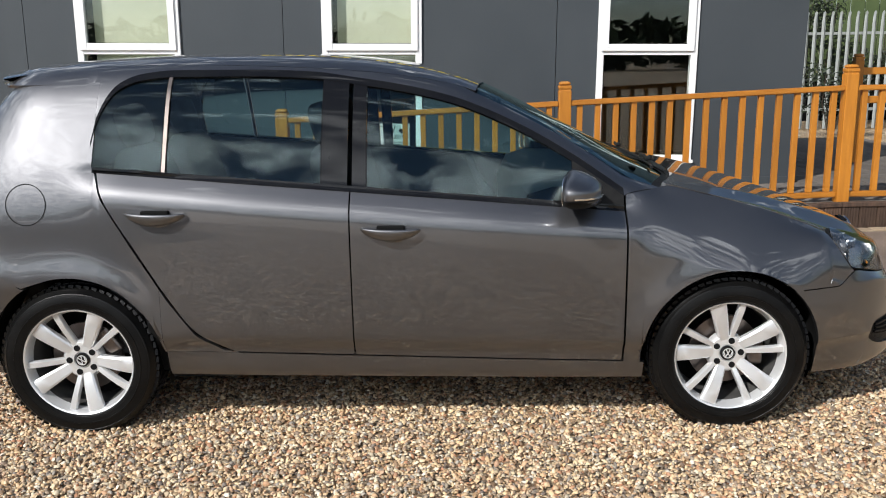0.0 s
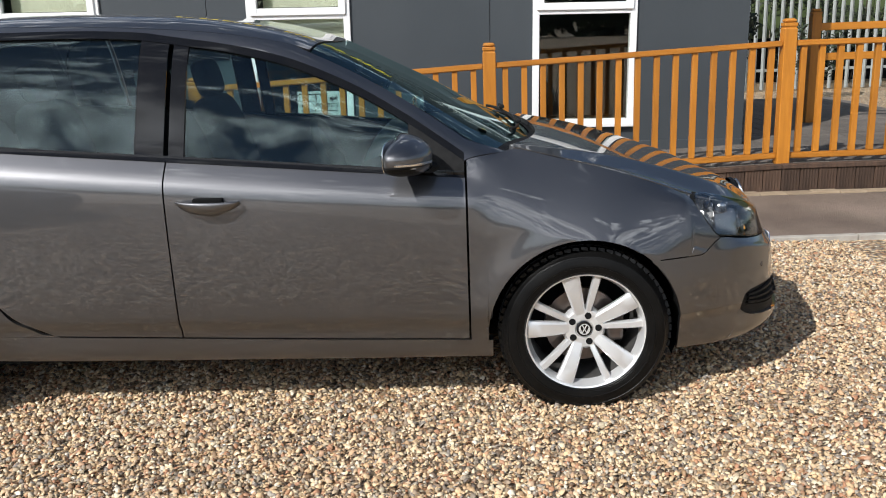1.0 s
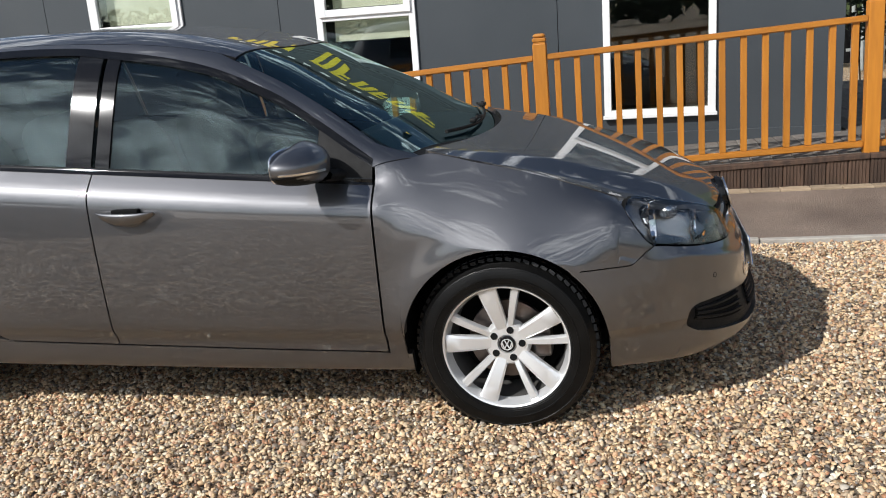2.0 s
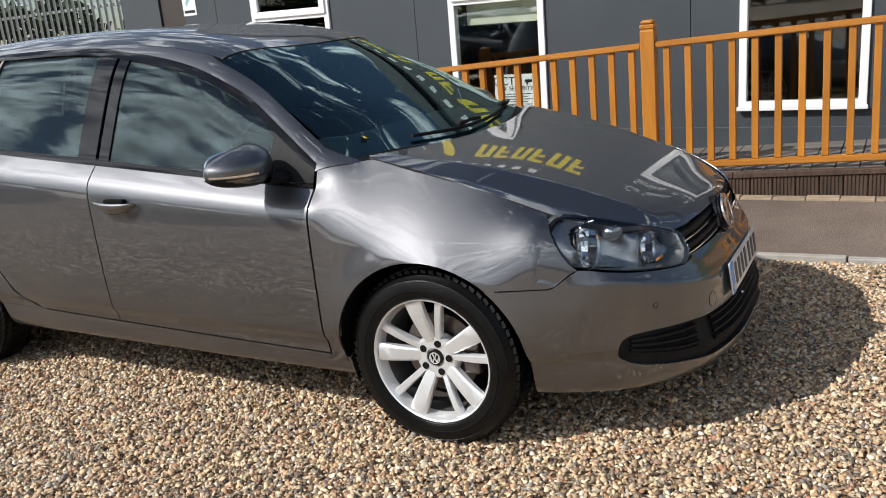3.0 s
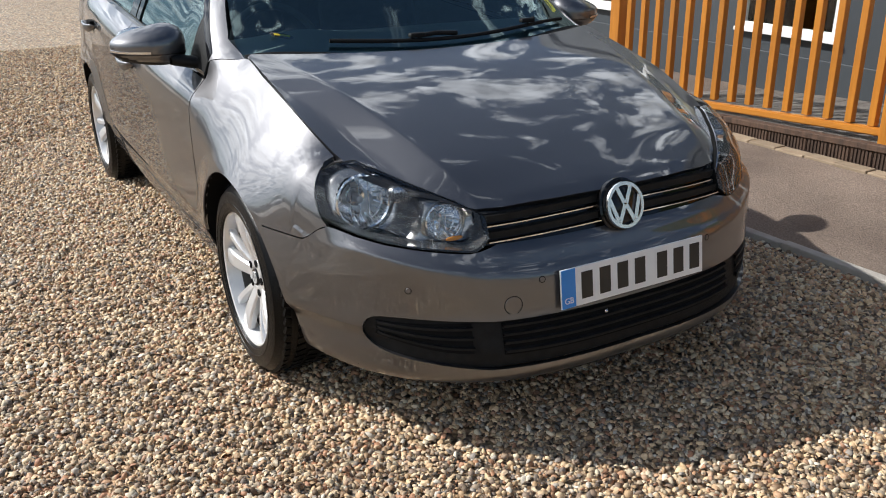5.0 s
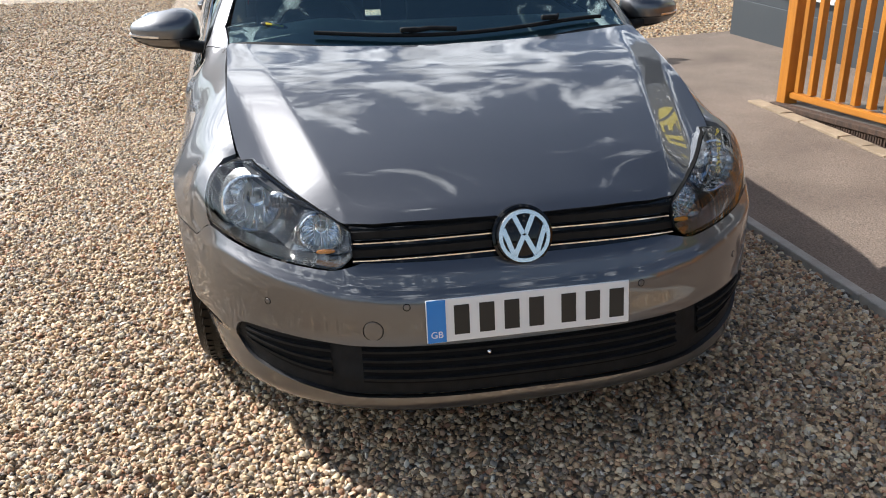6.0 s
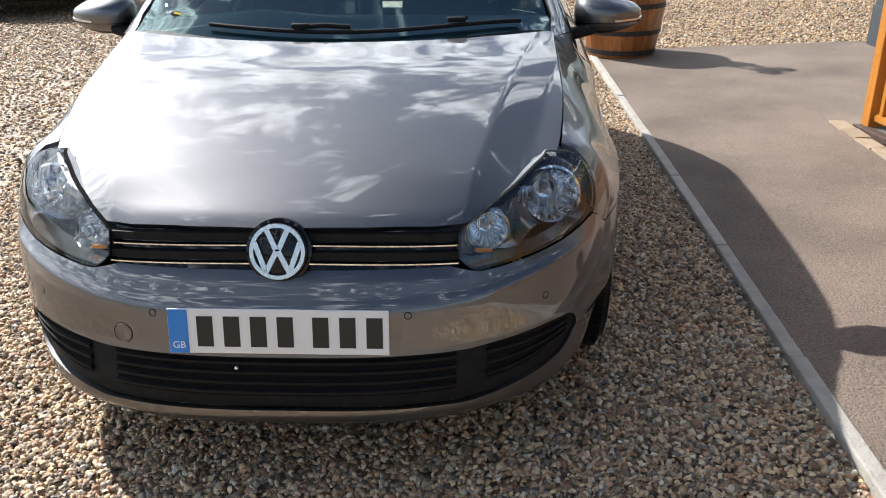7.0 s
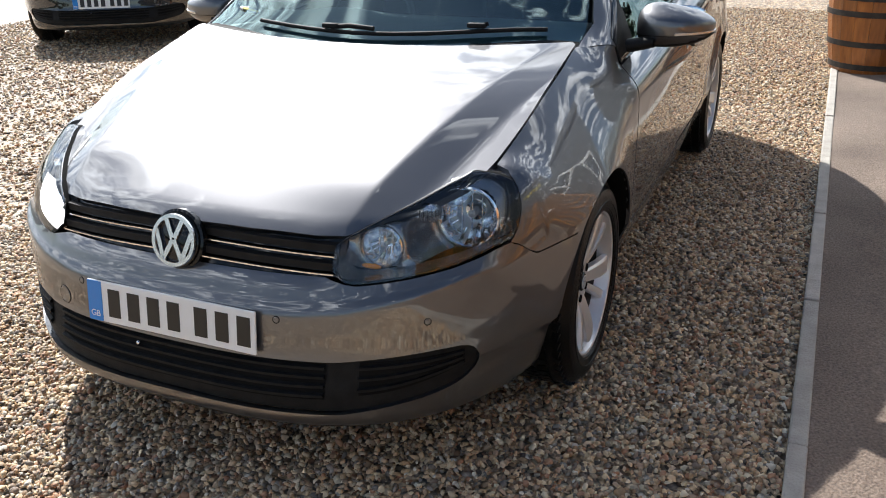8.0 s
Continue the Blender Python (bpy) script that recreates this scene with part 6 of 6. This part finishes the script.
    for nm, y0, y1, za, zb_ in (("lower_grille", -0.415, 0.415, 0.283, 0.372), ("fog_grille", 0.49, 0.695, 0.292, 0.374), ("fog_grille", -0.695, -0.49, 0.292, 0.374)):
        g = new(nm)
        g.parent = insert
        g["label"] = "black slatted grille"
        yy_ = lin(y0, y1, 24)
        back = []
        for y in yy_:
            taper = 0.0
            if nm == "fog_grille":
                taper = 0.040 * abs((abs(y) - 0.49) / 0.205) ** 2
            z = lin(za + taper, zb_, 4)
            back.append(np.stack([front(np.full(4, y), z) - 0.013, np.full(4, y), z], -1))
        sheet("grille_back", np.array(back), M["liner"], g, flange=0.0)
        n = 4 if nm == "lower_grille" else 3
        for k in range(n):
            row = []
            for y in yy_:
                taper = 0.040 * abs((abs(y) - 0.49) / 0.205) ** 2 if nm == "fog_grille" else 0.0
                z = za + taper + (zb_ - za - taper) * (k + 0.5) / n
                x = float(front(np.array(y), np.array(z))) - 0.004
                row.append([(x - 0.012, y, z + 0.006), (x, y, z + 0.004), (x, y, z - 0.003), (x - 0.012, y, z - 0.006)])
            sheet("slat", np.array(row), M["black"], g, flange=0.0)
    part("grille_stud", blob("grille_stud", super_blob(float(front(np.array(-0.105), np.array(0.352))) - 0.002, -0.105, 0.352, 0.006, 0.006, 0.006, 1, 1), M["chrome"], 12, 8), insert, "small bright stud in the grille")
    # painted lip under the insert
    half = np.concatenate([lin(0, 0.62, 24), lin(0.635, 0.700, 8), lin(0.704, 0.724, 10)])
    ys = np.concatenate([-half[::-1], half[1:]])
    P = []
    for y in ys:
        z = lin(0.198, max(float(ib(y)) - 0.002, 0.2), 8)
        t = (z - 0.198) / 0.05
        P.append(np.stack([front(np.full(8, y), z) + 0.004 * np.sin(np.clip(t, 0, 1) * math.pi), np.full(8, y), z], -1))
    sheet("bumper_lip", np.array(P), paint, car, flange=0.02)
    # upper grille
    half = lin(0, 0.418, 24)
    ys = np.concatenate([-half[::-1], half[1:]])
    P = []
    gtop = lambda y: float(np.interp(abs(y), [0, 0.42], [0.668, 0.652]))
    for y in ys:
        z = lin(0.566, gtop(y), 6)
        P.append(np.stack([front(np.full(6, y), z) - 0.030, np.full(6, y), z], -1))
    grille = sheet("upper_grille", np.array(P), M["gloss_black"], car, "gloss black grille with two chrome strips", flange=0.0)
    for zk, mat, nm, hh in ((0.603, M["black"], "grille_bar", 0.012), (0.643, M["black"], "grille_bar", 0.012), (0.588, M["chrome"], "chrome_strip", 0.0021), (0.627, M["chrome"], "chrome_strip", 0.0021)):
        row = []
        for y in ys:
            z = zk - 0.010 * (abs(y) / 0.42) ** 2
            x = float(front(np.array(y), np.array(z))) - (0.008 if mat is M["chrome"] else 0.012)
            row.append([(x - 0.014, y, z + hh), (x, y, z + hh * 0.8), (x, y, z - hh * 0.8), (x - 0.014, y, z - hh)])
        sheet(nm, np.array(row), mat, grille, "thin chrome strip" if mat is M["chrome"] else "", flange=0.0)
    badge = part("badge", lathe("badge", [(0.069, 0.0), (0.068, -0.012), (0.060, -0.017), (0.0001, -0.018)], M["gloss_black"], 48), car, "round chrome badge on black", m=pose(2.070, 0, 0.618, 0, 0, 90) @ Matrix.Rotation(radians(-16), 4, "X"))
    part("emblem", emblem_mesh(0.066, M["satin"]), badge, m=pose(0, -0.0182, 0, 90, 0, 0))
    part("badge_collar", lathe("badge_collar", [(0.078, 0.01), (0.077, -0.004), (0.070, -0.006), (0.068, 0.0)], M["gloss_black"], 48), badge)
    # number plate
    pl = new("number_plate")
    pl.parent = car
    pl["label"] = "white front number plate with a blue band"
    pl.matrix_basis = pose(2.151, 0, 0.3895, 90 - 7.5, 0, 90)
    bm = bmesh.new()
    box_bm(bm, -0.26, 0.26, 0, 0.111, 0, 0.006, 0.003)
    part("plate_sheet", from_bm("plate_sheet", bm, M["plate"]), pl)
    bm = bmesh.new()
    box_bm(bm, -0.258, -0.212, 0.002, 0.109, 0.006, 0.0075)
    part("blue_band", from_bm("blue_band", bm, M["plate_blue"]), pl, "blue country band")
    part("country_letters", text_mesh("country_letters", "GB", 0.024, M["white_ink"], 0.0004), pl, m=pose(-0.235, 0.014, 0.0078))
    for x in ((-0.195, -0.147), (-0.132, -0.084), (-0.069, -0.021), (-0.006, 0.042), (0.077, 0.125), (0.140, 0.188), (0.203, 0.251)):
        bm = bmesh.new()
        box_bm(bm, x[0] + 0.004, x[1] - 0.006, 0.018, 0.093, 0.006, 0.0072)
        part("plate_bar", from_bm("plate_bar", bm, M["ink"]), pl)
    # sensors and the towing-eye cover
    for y, z, r in ((-0.302, 0.478, 0.0095), (0.302, 0.478, 0.0095), (-0.632, 0.470, 0.0095), (0.632, 0.470, 0.0095), (-0.385, 0.418, 0.026)):
        x = float(front(np.array(y), ledge(abs(y), np.array(z), float(ut(y)))))
        e = 0.004
        fy = (float(front(np.array(y + e), np.array(z))) - float(front(np.array(y - e), np.array(z)))) / (2 * e)
        fz = (float(front(np.array(y), np.array(z + e))) - float(front(np.array(y), np.array(z - e)))) / (2 * e)
        nrm = Vector((1, -fy, -fz)).normalized()
        q = nrm.to_track_quat("-Y", "Z").to_matrix().to_4x4()
        ring = lathe("ring", [(r, 0.006), (r, -0.0005), (r - 0.0016, -0.0005), (r - 0.0016, 0.006)], M["liner"], 24)
        ob = part("parking_sensor" if r < 0.02 else "tow_cover", ring, car, m=Matrix.Translation((x, y, z)) @ q)
        part("disc", lathe("disc", [(r - 0.0016, 0.0005), (r - 0.003, -0.0012), (0.0001, -0.0014)], paint, 24), ob)
    # wipers
    for yb, y0, y1, nm in ((0.05, -0.42, 0.20, "wiper"), (0.42, 0.18, 0.60, "wiper")):
        wp = new(nm)
        wp.parent = car
        wp["label"] = "black windscreen wiper at rest"

        def at(y, up):
            x = 1.085 - 0.150 * (y / 0.7) ** 2
            xa = np.array([x])
            z = float(upper(xa, th_of_y(xa, np.array([max(abs(y), 0.002)])))[0, 2])
            return (x + 0.018, y, z + up - 0.006)
        part("blade", tube("blade", [at(y0 + (y1 - y0) * k / 8, 0.012) for k in range(9)], 0.007, M["black"]), wp)
        part("arm", tube("arm", [at(yb, 0.028), at((yb + y0 + y1) / 3 + 0.02, 0.034), at((y0 + y1) / 2, 0.026)], 0.008, M["black"]), wp)
        part("clip", round_box("clip", (0.025, 0.06, 0.016), M["black"], 0.005), wp, m=pose(*at((y0 + y1) / 2, 0.03)))
    # fuel flap
    ring = []
    for k in range(40):
        a = 2 * math.pi * k / 40
        q = []
        for r in (0.079, 0.0765):
            x, z = -1.425 + r * math.cos(a), 0.93 + r * 1.0 * math.sin(a)
            x_ = np.array(x)
            tr = max(0.0, (RX - x) / float(tail(np.array(z)) + RX))
            y = float(rear_width(np.maximum(x_, RX), np.array(z))) * (1 - tr ** RN) ** (1 / RN)
            q.append((x, -(y + 0.002), z))
        ring.append(q)
    ring.append(ring[0])
    sheet("fuel_flap", np.array(ring), M["liner"], car, "round fuel flap joint", flange=0.0, out=(0, -1, 0))
    # windscreen sticker
    a = np.array([0.935])
    z = float(upper(a, th_of_y(a, np.array([0.545])))[0, 2])
    sticker = part("screen_sticker", blob("screen_sticker", super_blob(0, 0, 0, 0.018, 0.046, 0.0012, 1, 1), M["ink"], 24, 6), car, "small dark oval sticker inside the screen", m=pose(0.935, -0.545, z - 0.010, -14, 27, 0))
    part("sticker_bar", box_mesh("sticker_bar", (0.010, 0.060, 0.002), M["yellow_ink"]), sticker, "yellow lettering bar", m=pose(0, 0, 0.001))
    # tailgate and rear bumper
    P = []
    for y in lin(-1, 1, 31):
        z = lin(0.70, 1.03, 14)
        w_ = side(np.full(14, RX), z) * 0.80
        yv = y * w_
        P.append(np.stack([RX - (tail(z) + RX) * (1 - (np.abs(yv) / side(np.full(14, RX), z)) ** RN) ** (1 / RN), yv, z], -1))
    gate = sheet("tailgate", np.array(P), paint, car)
    P = []
    for y in lin(-1, 1, 31):
        z = lin(1.036, 1.385, 14)
        wz = upper(np.full(14, RX), th_of_z(np.full(14, RX), z))[:, 1]
        yv = y * wz * 0.74
        P.append(np.stack([RX - (tail(z) + RX) * (1 - (np.abs(yv) / wz) ** RN) ** (1 / RN), yv, z], -1))
    sheet("rear_glass", np.array(P), M["glass"], gate, "tinted rear window", flange=0.0)
    P = []
    for u in lin(-1, 1, 61):
        def turn(z):
            edge = HUB_X + np.sqrt(np.maximum(ARCH ** 2 - np.maximum(z - HUB_Z, 0) ** 2, 0.0))
            a0 = np.arcsin(np.clip((edge + RX) / (tail(z) + RX), 0, 1) ** (RN / 2))
            return a0 + (math.pi / 2 - a0) * (1 - abs(u)) ** 1.5
        z_at = np.array([0.605])
        top = float(rear_joint(tail_point(turn(z_at), z_at)[0, 0])) - 0.002
        z = lin(0.22, top, 20)
        p = tail_point(turn(z), z)
        p[:, 1] *= 1 if u > 0 else -1
        P.append(p)
    sheet("rear_bumper", np.array(P), paint, car)
    P = []
    for y in lin(-0.56, 0.56, 25):
        row = []
        for x, dz in ((-1.56, 0.003), (-1.66, 0.0), (-1.735 + 0.12 * (y / 0.56) ** 4, -0.018), (-1.735 + 0.12 * (y / 0.56) ** 4, -0.034), (-1.54, -0.085)):
            row.append((x + 0.06 * (abs(y) / 0.56) ** 3, y, float(crown(-1.56)) + (x + 1.56) * 0.12 + dz - 0.035 * (abs(y) / 0.56) ** 3))
        P.append(row)
    sheet("roof_spoiler", np.array(P), paint, car, "body-coloured roof spoiler", flange=0.0)
    # floor, cabin and engine bay darkness
    bm = bmesh.new()
    box_bm(bm, -1.85, 1.95, -0.58, 0.58, 0.20, 0.26)
    box_bm(bm, -0.93, 0.93, -0.80, 0.80, 0.215, 0.25)
    part("floor_pan", from_bm("floor_pan", bm, M["liner"]), car)
    P = [[(1.02, y, z) for z in lin(0.25, 0.87, 4)] for y in lin(-0.72, 0.72, 4)]
    sheet("bulkhead", np.array(P), M["liner"], car, flange=0.0, out=(-1, 0, 0))
    P = [[(x, y, 0.30 if x > 2.0 else 0.60 - 0.3 * max(0, (x - 1.8) / 0.2)) for x in lin(1.03, 2.02, 6)] for y in lin(-0.5, 0.5, 4)]
    sheet("engine_cover", np.array(P), M["liner"], car, flange=0.0, out=(0, 0, 1))
    rows = []
    for x, z in ((0.46, 0.60), (0.45, 0.82), (0.50, 0.925), (0.60, 0.955), (0.85, 0.948), (1.06, 0.915), (1.11, 0.895)):
        rows.append([(x + 0.05 * (1 - (y / 0.74) ** 2) * (1 if x > 0.6 else -0.4), y, z + 0.02 * math.exp(-((y + 0.36) / 0.14) ** 2) * (1 if 0.5 < x < 0.7 else 0)) for y in lin(-0.72, 0.72, 25)])
    sheet("dashboard", np.array(rows), M["dash"], car, "dark soft dashboard, its colour lightened for the sun on it", flange=0.0, out=(-0.4, 0, 1))
    sw = part("steering_wheel", lathe("steering_wheel", [(0.185 + 0.016 * math.cos(2 * math.pi * k / 10), 0.016 * math.sin(2 * math.pi * k / 10)) for k in range(11)], M["cabin_trim"], 40), car, "black three-spoke steering wheel", m=pose(0.35, -0.36, 0.87, 24, 0, -90))
    part("boss", blob("boss", super_blob(0, 0, 0, 0.075, 0.03, 0.06, 0.7, 0.7), M["cabin_trim"]), sw)
    for a in (0, 180, 270):
        part("wheel_spoke", round_box("wheel_spoke", (0.14, 0.02, 0.03), M["cabin_trim"], 0.008), sw, m=Matrix.Rotation(radians(-a), 4, "Y") @ pose(0.115, 0, 0))
    for x, y in ((0.02, -0.36), (0.02, 0.36), (-0.80, -0.34), (-0.80, 0.34)):
        car_seat(car, x, y)
    P = [[(x, y, 0.92 if x > -1.7 else 0.9) for x in lin(-1.75, -1.15, 4)] for y in lin(-0.66, 0.66, 4)]
    sheet("parcel_shelf", np.array(P), M["fabric"], car, flange=0.02, out=(0, 0, 1))
    for s in (-1, 1):
        P = columns(lin(-1.15, 0.86, 14), lambda x: 0.30 + 0 * x, lambda x: belt(x) - 0.004, 6)
        P[..., 1] -= 0.075
        sheet("door_card", sided(P, s), M["cabin_trim"], car, "dark door lining", flange=0.0, centre=(0, s * 3, 0.6))
    P = []
    for x in lin(-1.5, 0.28, 16):
        y = lin(-0.52, 0.52, 13)
        xa = np.full(13, x)
        p = upper(xa, th_of_y(xa, np.maximum(np.abs(y), 0.002)))
        p[:, 1] = y
        p[:, 2] -= 0.03
        P.append(p)
    sheet("headlining", np.array(P), M["room"], car, "grey headlining", flange=0.0, out=(0, 0, -1))
    part("inner_mirror", blob("inner_mirror", super_blob(0, 0, 0, 0.012, 0.11, 0.033, 0.6, 0.6), M["black"]), car, "rear-view mirror", m=pose(0.42, 0, 1.24))
    # wheels
    w0 = wheel()
    w0["label"] = "silver ten-spoke alloy wheel with black tyre"
    w0.parent = car
    w0.matrix_basis = pose(HUB_X, -HUB_Y + 0.038, HUB_Z, 0, 0, 0)
    for x, y, a, rz in ((-HUB_X, -HUB_Y + 0.038, -34, 0), (HUB_X, HUB_Y - 0.038, 40, 180), (-HUB_X, HUB_Y - 0.038, -25, 180)):
        copy_thing(w0, pose(x, y, HUB_Z, 0, 0, rz) @ pose(0, 0, 0, 0, a, 0))
    return car


car = build_car("hatchback_car", "grey metallic five-door hatchback parked on gravel", {"paint": M["paint"]})


# the dark cars parked across the yard
def repainted(source, m, mats, label):
    """A copy of a car in another paint."""
    c = copy_thing(source, m)
    c["label"] = label
    made = {}
    for o in c.children_recursive:
        if o.type == "MESH" and o.data.materials and o.data.materials[0] is M["paint"]:
            if o.data.name not in made:
                d = o.data.copy()
                d.materials[0] = mats
                made[o.data.name] = d
            o.data = made[o.data.name]
    return c


dark = repainted(car, pose(-4.56, -6.02, 0, 0, 0, 31), M["paint_dark"], "dark metallic car parked across the gravel yard")
dark["group"] = "dark cars across the yard"
copy_thing(dark, pose(-8.2, -5.65, 0, 0, 0, 30))
